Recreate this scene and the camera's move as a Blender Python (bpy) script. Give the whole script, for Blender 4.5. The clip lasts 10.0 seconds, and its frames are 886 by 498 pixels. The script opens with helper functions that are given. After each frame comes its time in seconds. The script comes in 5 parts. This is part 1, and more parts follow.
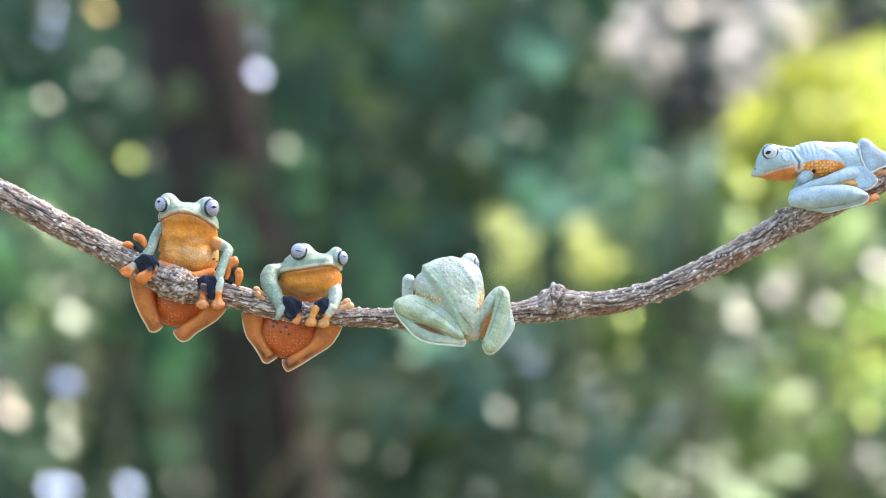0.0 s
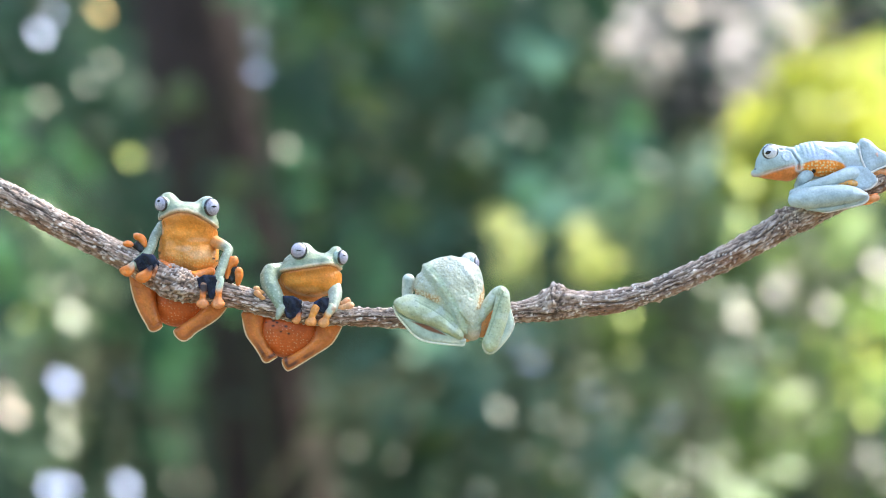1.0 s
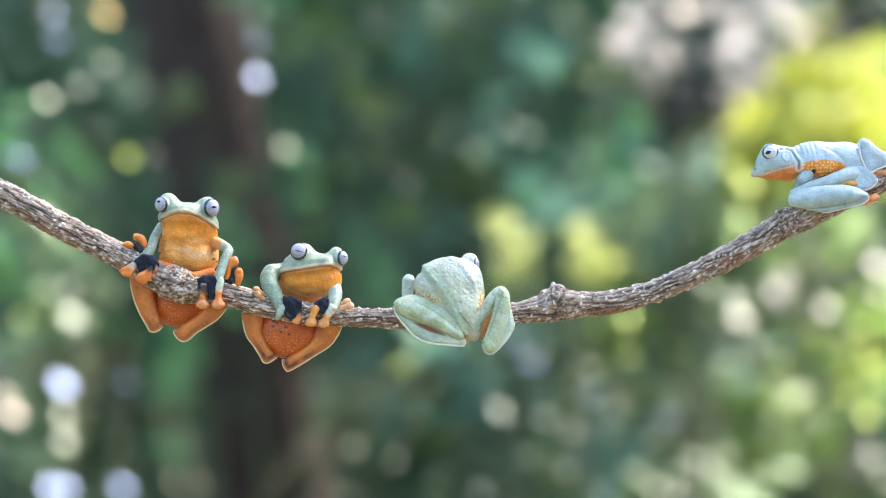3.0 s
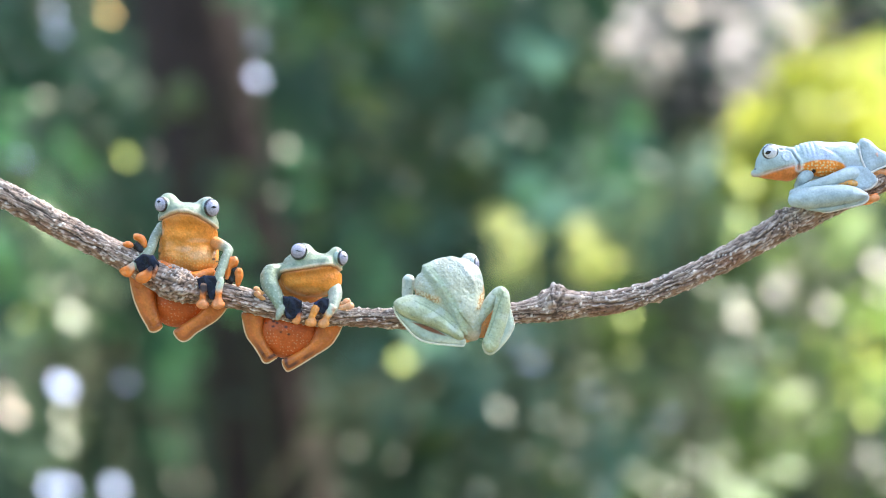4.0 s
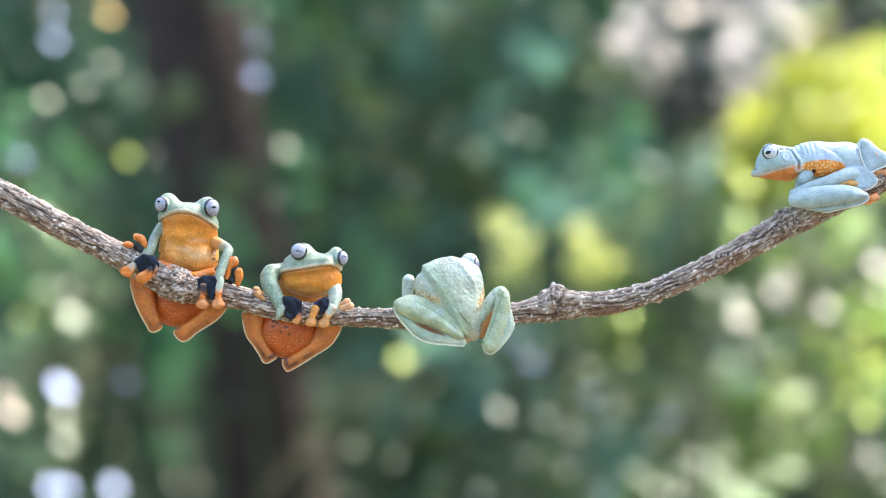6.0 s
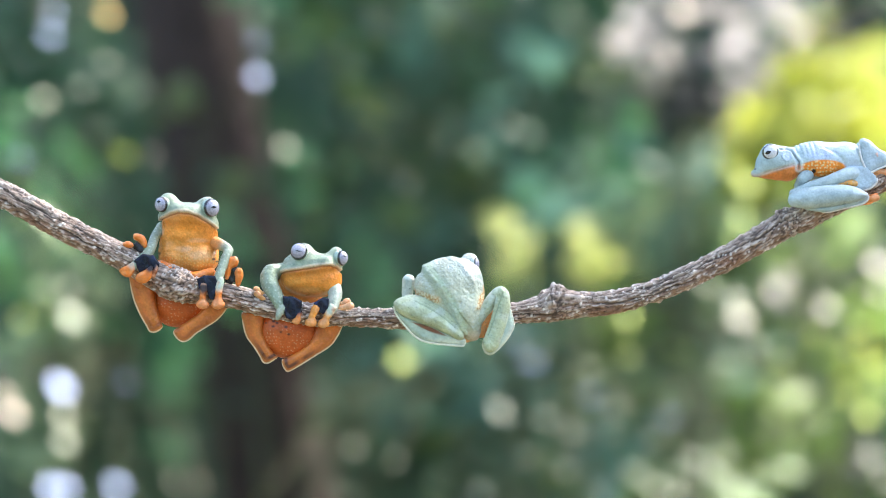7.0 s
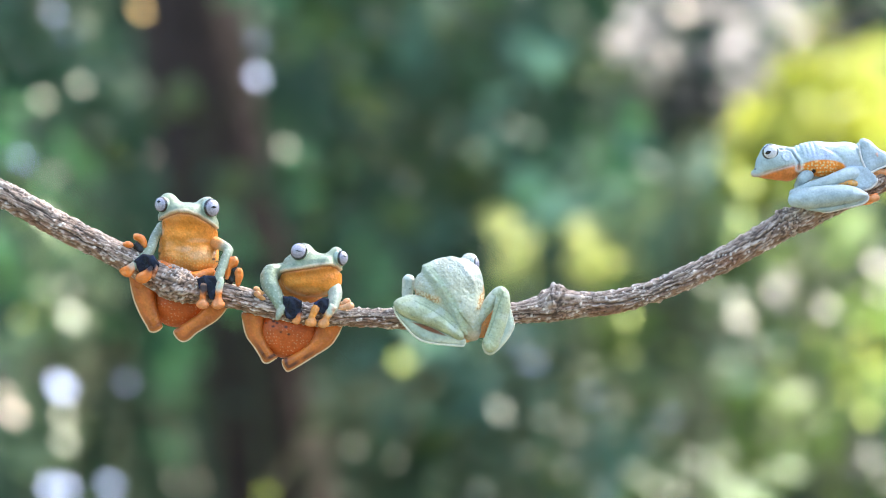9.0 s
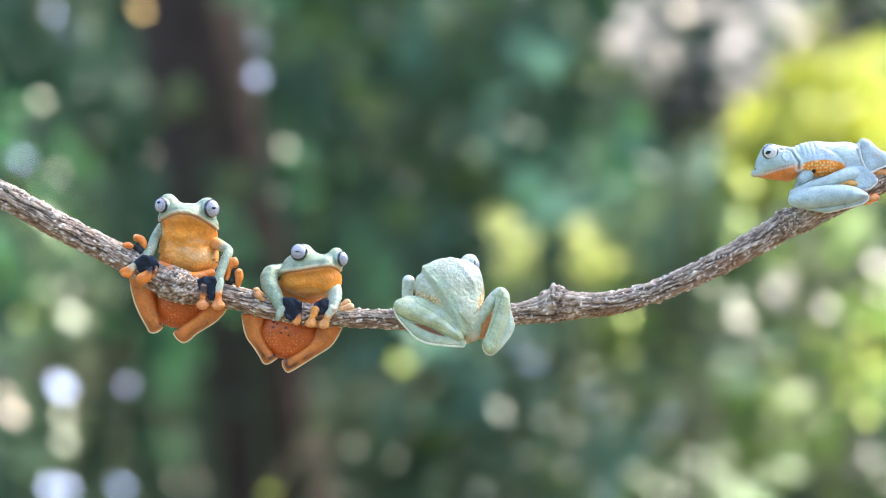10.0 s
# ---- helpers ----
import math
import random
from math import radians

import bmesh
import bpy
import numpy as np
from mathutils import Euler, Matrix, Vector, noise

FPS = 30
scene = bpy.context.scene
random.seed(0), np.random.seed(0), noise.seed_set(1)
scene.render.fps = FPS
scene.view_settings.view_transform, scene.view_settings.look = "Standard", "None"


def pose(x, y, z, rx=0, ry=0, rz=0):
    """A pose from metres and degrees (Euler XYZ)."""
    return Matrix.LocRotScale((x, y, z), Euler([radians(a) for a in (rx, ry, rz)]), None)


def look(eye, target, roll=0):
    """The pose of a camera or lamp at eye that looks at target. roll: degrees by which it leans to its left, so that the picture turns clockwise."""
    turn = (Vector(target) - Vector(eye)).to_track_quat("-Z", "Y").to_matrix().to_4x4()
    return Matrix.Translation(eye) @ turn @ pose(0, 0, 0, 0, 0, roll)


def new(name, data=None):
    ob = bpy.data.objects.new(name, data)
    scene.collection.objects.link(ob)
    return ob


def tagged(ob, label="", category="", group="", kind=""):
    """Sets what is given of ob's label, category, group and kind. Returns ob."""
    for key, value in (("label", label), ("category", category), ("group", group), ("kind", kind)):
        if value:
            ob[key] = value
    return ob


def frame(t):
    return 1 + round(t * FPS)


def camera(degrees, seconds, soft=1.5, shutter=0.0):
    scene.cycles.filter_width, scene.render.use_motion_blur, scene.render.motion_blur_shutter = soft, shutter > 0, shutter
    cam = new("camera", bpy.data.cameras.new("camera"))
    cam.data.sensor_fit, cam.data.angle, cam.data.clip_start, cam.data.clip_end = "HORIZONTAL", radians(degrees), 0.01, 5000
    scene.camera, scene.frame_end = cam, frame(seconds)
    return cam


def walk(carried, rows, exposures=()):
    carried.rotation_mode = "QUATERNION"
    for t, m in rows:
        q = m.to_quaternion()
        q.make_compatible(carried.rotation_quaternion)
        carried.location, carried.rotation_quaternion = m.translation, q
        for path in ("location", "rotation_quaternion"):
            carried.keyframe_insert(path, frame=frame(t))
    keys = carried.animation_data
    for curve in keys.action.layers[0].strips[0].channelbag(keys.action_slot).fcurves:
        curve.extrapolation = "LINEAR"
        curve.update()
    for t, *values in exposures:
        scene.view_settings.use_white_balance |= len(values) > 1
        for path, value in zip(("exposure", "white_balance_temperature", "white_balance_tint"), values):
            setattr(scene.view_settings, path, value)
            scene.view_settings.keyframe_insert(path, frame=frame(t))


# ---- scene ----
# The camera stands still, 0.89 m from the branch, with a long lens at a wide aperture.
EYE_HEIGHT, REACH, U = 1.2, 0.88926, 0.0002
cam = camera(20.0, 10.0, 1.0)
cam.data.dof.use_dof = True
cam.data.dof.focus_distance = REACH + 0.003
cam.data.dof.aperture_fstop = 5.4
cam.data.dof.aperture_blades = 9
cam.data.dof.aperture_rotation = radians(12)
walk(cam, [(0.0, pose(0, -REACH, EYE_HEIGHT, 90)), (10.0, pose(0, -REACH, EYE_HEIGHT, 90))], [(0.0, 2.61, 6540, 6), (10.0, 2.61, 6540, 6)])

# ---- light: open shade from added, unseen leaf clumps, sun from high behind ----
TO_SUN = Vector((0.50, 0.30, 0.81)).normalized()
world = bpy.data.worlds.new("daylight")
scene.world = world
world.use_nodes = True
wn = world.node_tree.nodes
sky = wn.new("ShaderNodeTexSky")
sky.sky_type, sky.sun_disc = "NISHITA", False
sky.sun_elevation = math.asin(TO_SUN.z)
sky.sun_rotation = math.atan2(TO_SUN.x, TO_SUN.y)
sky.dust_density = 3.0
world.node_tree.links.new(sky.outputs[0], wn["Background"].inputs[0])
wn["Background"].inputs[1].default_value = 0.12
sun = new("sun", bpy.data.lights.new("sun", "SUN"))
sun.data.energy, sun.data.angle, sun.data.color = 3.6, radians(2.5), (1.0, 0.94, 0.84)
sun.matrix_world = look(TO_SUN * 10, (0, 0, 0))


# ---- materials ----
def material(name, rough=0.5):
    m = bpy.data.materials.new(name)
    m.use_nodes = True
    b = m.node_tree.nodes["Principled BSDF"]
    b.inputs["Roughness"].default_value = rough
    return m, m.node_tree.nodes, m.node_tree.links, b


def noise_node(n, l, size, detail=4.0, kind="Object"):
    tc = n.new("ShaderNodeTexCoord")
    t = n.new("ShaderNodeTexNoise")
    t.inputs["Scale"].default_value = 1.0 / size
    t.inputs["Detail"].default_value = detail
    l.new(tc.outputs[kind], t.inputs["Vector"])
    return t


def ramp(n, l, source, stops):
    r = n.new("ShaderNodeValToRGB")
    while len(r.color_ramp.elements) < len(stops):
        r.color_ramp.elements.new(0.5)
    for e, (p, c) in zip(r.color_ramp.elements, stops):
        e.position, e.color = p, (*c, 1)
    l.new(source, r.inputs[0])
    return r


def mix(n, l, a, b, fac, blend="MIX"):
    x = n.new("ShaderNodeMix")
    x.data_type, x.blend_type = "RGBA", blend
    for socket, v in ((x.inputs[6], a), (x.inputs[7], b), (x.inputs[0], fac)):
        if isinstance(v, (int, float)):
            socket.default_value = v
        elif isinstance(v, tuple):
            socket.default_value = (*v, 1)
        else:
            l.new(v, socket)
    return x.outputs[2]


def bump(n, l, b, source, depth, strength=1.0):
    k = n.new("ShaderNodeBump")
    k.inputs["Distance"].default_value = depth
    k.inputs["Strength"].default_value = strength
    l.new(source, k.inputs["Height"])
    l.new(k.outputs[0], b.inputs["Normal"])


def skin_material(name, rough=0.42, relief=0.00045, soft=0.05, wet=0.35, gloss=0.4):
    """Frog skin: its pattern comes from the mesh, fine mottling and pores from noise."""
    m, n, l, b = material(name, rough)
    a = n.new("ShaderNodeAttribute")
    a.attribute_name = "pattern"
    big = noise_node(n, l, 0.004, 5)
    tone = ramp(n, l, big.outputs["Fac"], [(0.32, (0.76, 0.77, 0.77)), (0.68, (1.05, 1.04, 1.03))])
    fine = noise_node(n, l, 0.0007, 3)
    tone2 = ramp(n, l, fine.outputs["Fac"], [(0.35, (0.88, 0.89, 0.88)), (0.65, (1.05, 1.05, 1.05))])
    c = mix(n, l, a.outputs["Color"], tone.outputs[0], 1.0, "MULTIPLY")
    c = mix(n, l, c, tone2.outputs[0], 1.0, "MULTIPLY")
    l.new(c, b.inputs["Base Color"])
    b.inputs["Subsurface Weight"].default_value = soft
    b.inputs["Subsurface Radius"].default_value = (0.0012, 0.0006, 0.0004)
    b.inputs["Subsurface Scale"].default_value = 1.0
    v = n.new("ShaderNodeTexVoronoi")
    v.inputs["Scale"].default_value = 1 / 0.0011
    l.new(n["Texture Coordinate"].outputs["Object"], v.inputs["Vector"])
    rr = ramp(n, l, big.outputs["Fac"], [(0.3, (rough * 0.75,) * 3), (0.7, (rough * 1.35,) * 3)])
    l.new(rr.outputs[0], b.inputs["Roughness"])
    h = mix(n, l, fine.outputs["Color"], v.outputs["Distance"], 0.45)
    h = mix(n, l, h, noise_node(n, l, 0.0015, 4).outputs["Color"], 0.6)
    b.inputs["Coat Weight"].default_value = wet
    b.inputs["Specular IOR Level"].default_value = gloss
    b.inputs["Coat Roughness"].default_value = 0.18
    bump(n, l, b, h, relief)
    return m


SKIN = skin_material("frog_skin", 0.34, 0.00055, 0.04, 0.12, 0.35)
ROUGH_SKIN = skin_material("frog_skin_granular", 0.46, 0.0010, 0.05, 0.12)
WEB = skin_material("frog_web", 0.24, 0.0004, 0.0, 0.1, 0.3)


def eye_material():
    m, n, l, b = material("frog_eye", 0.12)
    a = n.new("ShaderNodeAttribute")
    a.attribute_name = "pattern"
    t = noise_node(n, l, 0.0006, 5)
    tone = ramp(n, l, t.outputs["Fac"], [(0.35, (0.72, 0.72, 0.74)), (0.6, (1.05, 1.05, 1.05))])
    l.new(mix(n, l, a.outputs["Color"], tone.outputs[0], 1.0, "MULTIPLY"), b.inputs["Base Color"])
    b.inputs["Coat Weight"].default_value = 0.6
    b.inputs["Coat Roughness"].default_value = 0.05
    return m


EYE = eye_material()
PUPIL = material("pupil", 0.08)[0]
PUPIL.node_tree.nodes["Principled BSDF"].inputs["Base Color"].default_value = (0.006, 0.006, 0.008, 1)


def bark_material(name, dark, light, size):
    """Bark with its pattern from the mesh: furrows, ridges and pale lenticels."""
    m, n, l, b = material(name, 0.9)
    a = n.new("ShaderNodeAttribute")
    a.attribute_name = "pattern"
    t = noise_node(n, l, size, 8)
    tone = ramp(n, l, t.outputs["Fac"], [(0.3, dark), (0.7, light)])
    l.new(mix(n, l, a.outputs["Color"], tone.outputs[0], 1.0, "MULTIPLY"), b.inputs["Base Color"])
    f = noise_node(n, l, size * 0.25, 6)
    bump(n, l, b, f.outputs["Fac"], size * 0.25)
    return m


BARK = bark_material("branch_bark", (0.66, 0.64, 0.64), (1.15, 1.12, 1.10), 0.0030)


def leaf_material(name, colour, spread=0.35, gloss=0.55, through_light=0.35):
    """A leaf's blade: colour varies from leaf to leaf, part of the light passes through."""
    m, n, l, b = material(name, gloss)
    g = n.new("ShaderNodeNewGeometry")
    lo = tuple(c * (1 - spread) for c in colour)
    hi = tuple(min(1, c * (1 + spread)) for c in colour)
    r = ramp(n, l, g.outputs["Random Per Island"], [(0.0, lo), (1.0, hi)])
    t = noise_node(n, l, 0.02, 5)
    tone = ramp(n, l, t.outputs["Fac"], [(0.3, (0.8, 0.85, 0.8)), (0.7, (1.1, 1.1, 1.05))])
    c = mix(n, l, r.outputs[0], tone.outputs[0], 1.0, "MULTIPLY")
    l.new(c, b.inputs["Base Color"])
    tr = n.new("ShaderNodeBsdfTranslucent")
    l.new(c, tr.inputs["Color"])
    x = n.new("ShaderNodeMixShader")
    x.inputs[0].default_value = through_light
    l.new(b.outputs[0], x.inputs[1])
    l.new(tr.outputs[0], x.inputs[2])
    l.new(x.outputs[0], n["Material Output"].inputs["Surface"])
    return m


LEAF = {
    "dark": leaf_material("leaf_dark_green", (0.043, 0.106, 0.055)),
    # near-black blades: the shade of a gap is put into their colour
    "shade": leaf_material("leaf_painted_shade", (0.016, 0.020, 0.020), 0.3, 0.7, 0.1),
    "green": leaf_material("leaf_green", (0.085, 0.222, 0.088)),
    "blue": leaf_material("leaf_blue_green", (0.132, 0.262, 0.198)),
    "olive": leaf_material("leaf_olive", (0.12, 0.17, 0.04)),
    "bright": leaf_material("leaf_bright_green", (0.235, 0.35, 0.08), 0.3, 0.4, 0.5),
    "yellow": leaf_material("leaf_yellow_green", (0.54, 0.555, 0.10), 0.2, 0.5, 0.5),
    "gold": leaf_material("leaf_golden_green", (0.45, 0.475, 0.15), 0.2, 0.5, 0.5),
    "mint": leaf_material("leaf_pale_green", (0.40, 0.50, 0.27), 0.3, 0.5, 0.4),
    "pale": leaf_material("leaf_pale_dry", (0.37, 0.325, 0.345), 0.3, 0.6, 0.3),
}


def shiny_material(name, colour, tint, rough):
    m, n, l, b = material(name, rough)
    t = noise_node(n, l, 0.01, 3)
    lo = tuple(c * 0.85 for c in colour)
    l.new(ramp(n, l, t.outputs["Fac"], [(0.3, lo), (0.7, colour)]).outputs[0], b.inputs["Base Color"])
    b.inputs["Specular Tint"].default_value = (*tint, 1)
    return m


SHINY = {
    # the sky's blue light is put into base colour and glint tint
    "white": shiny_material("glossy_leaf_sky_tint", (0.30, 0.37, 0.60), (0.51, 0.60, 1.0), 0.46),
    "cream": shiny_material("glossy_leaf_cream", (0.34, 0.36, 0.29), (0.95, 1.0, 0.86), 0.50),
    "sand": shiny_material("glossy_leaf_sand", (0.38, 0.36, 0.31), (1.0, 0.95, 0.88), 0.50),
    "peach": shiny_material("glossy_leaf_dry", (0.42, 0.34, 0.29), (1.0, 0.86, 0.78), 0.50),
    "lime": shiny_material("glossy_leaf_lime", (0.32, 0.40, 0.06), (0.80, 0.95, 0.30), 0.50),
    "amber": shiny_material("glossy_leaf_amber", (0.42, 0.27, 0.05), (1.0, 0.70, 0.25), 0.50),
}


# ---- mesh tools ----
def mesh_of(name, verts, faces, mat, colours=None, smooth=True):
    me = bpy.data.meshes.new(name)
    me.from_pydata([tuple(v) for v in verts], [], [tuple(f) for f in faces])
    me.materials.append(mat)
    if colours is not None:
        at = me.color_attributes.new("pattern", "FLOAT_COLOR", "POINT")
        flat = np.ones((len(verts), 4), dtype=np.float32)
        flat[:, :3] = colours
        at.data.foreach_set("color", flat.ravel())
    if smooth:
        me.polygons.foreach_set("use_smooth", [True] * len(me.polygons))
    me.update()
    return me


def part(name, me, parent, label=""):
    ob = new(name, me)
    ob.parent = parent
    if label:
        tagged(ob, label)
    return ob


def thing(name, place, label, category, group="", kind=""):
    return_ob = new(name)
    return_ob.location = place
    return_ob.empty_display_size = 0.01
    return tagged(return_ob, label, category, group, kind)


# Rounded forms, blended where they meet. Lengths in fifths of a millimetre: u to the right, w up, d away.
def cap(a, ra, b, rb):
    a, b = np.array(a, float), np.array(b, float)
    ab = b - a
    q = max(1e-9, float(ab @ ab))

    def f(p):
        h = np.clip(((p - a) @ ab) / q, 0, 1)
        return np.linalg.norm(p - a - h[..., None] * ab, axis=-1) - (ra + (rb - ra) * h)
    r = max(ra, rb)
    return f, np.minimum(a, b) - r, np.maximum(a, b) + r


def ell(c, r, roll=0, nod=0, yaw=0):
    c, r = np.array(c, float), np.array(r, float)
    m = np.array(Euler((radians(nod), radians(yaw), radians(roll))).to_matrix())

    def f(p):
        q = (p - c) @ m
        k0 = np.linalg.norm(q / r, axis=-1)
        k1 = np.linalg.norm(q / (r * r), axis=-1) + 1e-9
        return k0 * (k0 - 1) / k1
    s = r.max()
    return f, c - s, c + s


def slab(points, d0, half, edge):
    """A flat flap with a rounded rim: a closed outline in u and w, at depth d0."""
    pts = np.array(points, float)

    def f(p):
        x = p[..., 0:2]
        best = np.full(x.shape[:-1], 1e18)
        inside = np.zeros(x.shape[:-1], bool)
        for i in range(len(pts)):
            a, b = pts[i], pts[i - 1]
            e, w = b - a, x - a
            h = np.clip((w @ e) / (e @ e), 0, 1)
            g = w - h[..., None] * e
            best = np.minimum(best, (g * g).sum(-1))
            if a[1] != b[1]:
                cross = (x[..., 1] < a[1]) != (x[..., 1] < b[1])
                at = a[0] + (x[..., 1] - a[1]) * e[0] / e[1]
                inside ^= cross & (x[..., 0] < at)
        d2 = np.where(inside, -1, 1) * np.sqrt(best) + edge
        dz = np.abs(p[..., 2] - d0) - (half - edge)
        return np.minimum(np.maximum(d2, dz), 0) + np.hypot(np.maximum(d2, 0), np.maximum(dz, 0)) - edge
    lo = np.array([*pts.min(0), d0 - half])
    hi = np.array([*pts.max(0), d0 + half])
    return f, lo, hi


def rounded(points, steps=4):
    """A closed outline, smoothed."""
    p = np.array(points, float)
    p0, p2, p3 = np.roll(p, 1, 0), np.roll(p, -1, 0), np.roll(p, -2, 0)
    rows = [0.5 * (2 * p + (p2 - p0) * t + (2 * p0 - 5 * p + 4 * p2 - p3) * t * t + (3 * p - p0 - 3 * p2 + p3) * t ** 3) for t in np.arange(steps) / steps]
    return np.stack(rows, 1).reshape(-1, 2)


def pillow(points, d0, half, swell):
    """A leaf-shaped muscle: thin along its outline in u and w, full in its middle."""
    pts = rounded(points)

    def f(p):
        x = p[..., 0:2]
        best = np.full(x.shape[:-1], 1e18)
        inside = np.zeros(x.shape[:-1], bool)
        for i in range(len(pts)):
            a, b = pts[i], pts[i - 1]
            e, w = b - a, x - a
            h = np.clip((w @ e) / (e @ e + 1e-9), 0, 1)
            g = w - h[..., None] * e
            best = np.minimum(best, (g * g).sum(-1))
            if a[1] != b[1]:
                cross = (x[..., 1] < a[1]) != (x[..., 1] < b[1])
                inside ^= cross & (x[..., 0] < a[0] + (x[..., 1] - a[1]) * e[0] / e[1])
        deep = np.where(inside, 1, -1) * np.sqrt(best)
        q = np.maximum(0, 1 - deep / swell)
        return (np.hypot(q, (p[..., 2] - d0) / half) - 1) * min(half, swell)
    return f, np.array([*pts.min(0), d0 - half]), np.array([*pts.max(0), d0 + half])


def blend(items, k):
    def f(p):
        out = items[0][0](p)
        for g, _, _ in items[1:]:
            v = g(p)
            h = np.maximum(k - np.abs(out - v), 0) / k
            out = np.minimum(out, v) - h * h * k * 0.25
        return out
    lo = np.min([i[1] for i in items], axis=0) - 0.3 * k
    hi = np.max([i[2] for i in items], axis=0) + 0.3 * k
    return f, lo, hi


def net(form, h):
    """The form's skin as a mesh of quads, with the outward direction at each vertex."""
    f, lo, hi = form
    lo, hi = lo - 2.5 * h, hi + 2.5 * h
    ax = [np.arange(lo[i], hi[i] + h, h) for i in range(3)]
    grid = np.stack(np.meshgrid(*ax, indexing="ij"), -1)
    v = f(grid)
    s = v < 0
    shape = tuple(x - 1 for x in v.shape)
    total, count = np.zeros((*shape, 3)), np.zeros(shape)
    corner = [(i, j, k) for i in (0, 1) for j in (0, 1) for k in (0, 1)]

    def cut(g, c):
        return g[c[0]:c[0] + shape[0], c[1]:c[1] + shape[1], c[2]:c[2] + shape[2]]
    for a in corner:
        for axis in range(3):
            if a[axis]:
                continue
            b = tuple(1 if i == axis else a[i] for i in range(3))
            va, vb = cut(v, a), cut(v, b)
            hit = cut(s, a) != cut(s, b)
            t = np.where(hit, va / np.where(hit, va - vb, 1), 0)
            for i in range(3):
                total[..., i] += hit * (a[i] + (t if i == axis else 0))
            count += hit
    live = count > 0
    index = np.full(shape, -1)
    index[live] = np.arange(live.sum())
    base = np.stack(np.nonzero(live), -1)
    p = lo + (base + total[live] / count[live][:, None]) * h
    quads = []
    for axis in range(3):
        o1, o2 = [i for i in range(3) if i != axis]
        sl = [slice(1, shape[i]) for i in range(3)]
        sl[axis] = slice(0, shape[axis])
        near = s[tuple(sl)]
        sl2 = list(sl)
        sl2[axis] = slice(1, shape[axis] + 1)
        far = s[tuple(sl2)]
        e = np.stack(np.nonzero(near != far), -1)
        inner = near[near != far]
        e[:, o1] += 1
        e[:, o2] += 1
        c = []
        for x, y in ((1, 1), (0, 1), (0, 0), (1, 0)):
            g = e.copy()
            g[:, o1] -= x
            g[:, o2] -= y
            c.append(index[g[:, 0], g[:, 1], g[:, 2]])
        q = np.stack(c, -1)
        flip = inner if axis != 1 else ~inner
        q[~flip] = q[~flip][:, ::-1]
        quads.append(q)
    quads = np.concatenate(quads)

    def slope(x):
        g = np.stack([f(x + d) - f(x - d) for d in np.eye(3) * 0.3], -1)
        return g / (np.linalg.norm(g, axis=-1, keepdims=True) + 1e-9)
    for _ in range(2):
        p = p - slope(p) * np.clip(f(p), -h, h)[:, None]
    return p, quads, slope(p)


class Sketch:
    """Places on a grid of fifths of a millimetre, x to the right, y down, d away, about one point of a thing."""

    def __init__(self, x, y):
        self.x, self.y = x, y

    def __call__(self, x, y, d):
        return (x - self.x, self.y - y, d)

    def place(self):
        return Vector(((self.x - 784) * U, 0, EYE_HEIGHT + (441 - self.y) * U))

    def flat(self, pts):
        return [(x - self.x, self.y - y) for x, y in pts]


def to_world(p):
    return np.stack([p[:, 0], p[:, 2], p[:, 1]], -1) * U


def skin(name, form, h, paint, parent, sk, mat=None, label="", crease=None):
    """One part of a frog. paint gives the colour at x, y, d with the outward direction there."""
    p, quads, nrm = net(form, h)
    x, y, d = p[:, 0] + sk.x, sk.y - p[:, 1], p[:, 2]
    if crease is not None:
        p = p - nrm * crease(x, y, d, nrm)[:, None]
    colours = paint(x, y, d, nrm) if callable(paint) else np.tile(paint, (len(p), 1))
    me = mesh_of(name, to_world(p), quads, mat or SKIN, colours)
    return part(name, me, parent, label)


def soft(v, a, b):
    t = np.clip((v - a) / (b - a), 0, 1)
    return t * t * (3 - 2 * t)


def over(base, colour, mask):
    return base * (1 - mask[:, None]) + np.array(colour) * mask[:, None]


def off_line(x, y, pts):
    """How far x, y lies from a broken line."""
    best = np.full(x.shape, 1e9)
    for (ax, ay), (bx, by) in zip(pts[:-1], pts[1:]):
        ex, ey = bx - ax, by - ay
        h = np.clip(((x - ax) * ex + (y - ay) * ey) / (ex * ex + ey * ey), 0, 1)
        best = np.minimum(best, np.hypot(x - ax - h * ex, y - ay - h * ey))
    return best


def wobble(x, y, size, seed=0.0):
    """Smooth uneven values between -1 and 1."""
    return (np.sin(x / size + 1.3 * np.sin(y / size * 0.9 + seed) + seed)
            + np.sin(y / size * 1.1 + 1.7 * np.sin(x / size * 0.8 - seed))) * 0.5


def dots(x, y, pitch, size, seed):
    """Round dots on a jittered grid: 1 inside, 0 outside."""
    i, j = np.floor(x / pitch), np.floor(y / pitch)
    best = np.full(x.shape, 1e9)
    for di in (-1, 0, 1):
        for dj in (-1, 0, 1):
            a, b = i + di, j + dj
            r1 = np.modf(np.abs(np.sin(a * 12.99 + b * 78.23 + seed) * 43758.5))[0]
            r2 = np.modf(np.abs(np.sin(a * 39.35 + b * 11.14 + seed) * 24634.6))[0]
            best = np.minimum(best, np.hypot(x - (a + 0.2 + 0.6 * r1) * pitch, y - (b + 0.2 + 0.6 * r2) * pitch))
    return 1 - soft(best, size * 0.6, size)


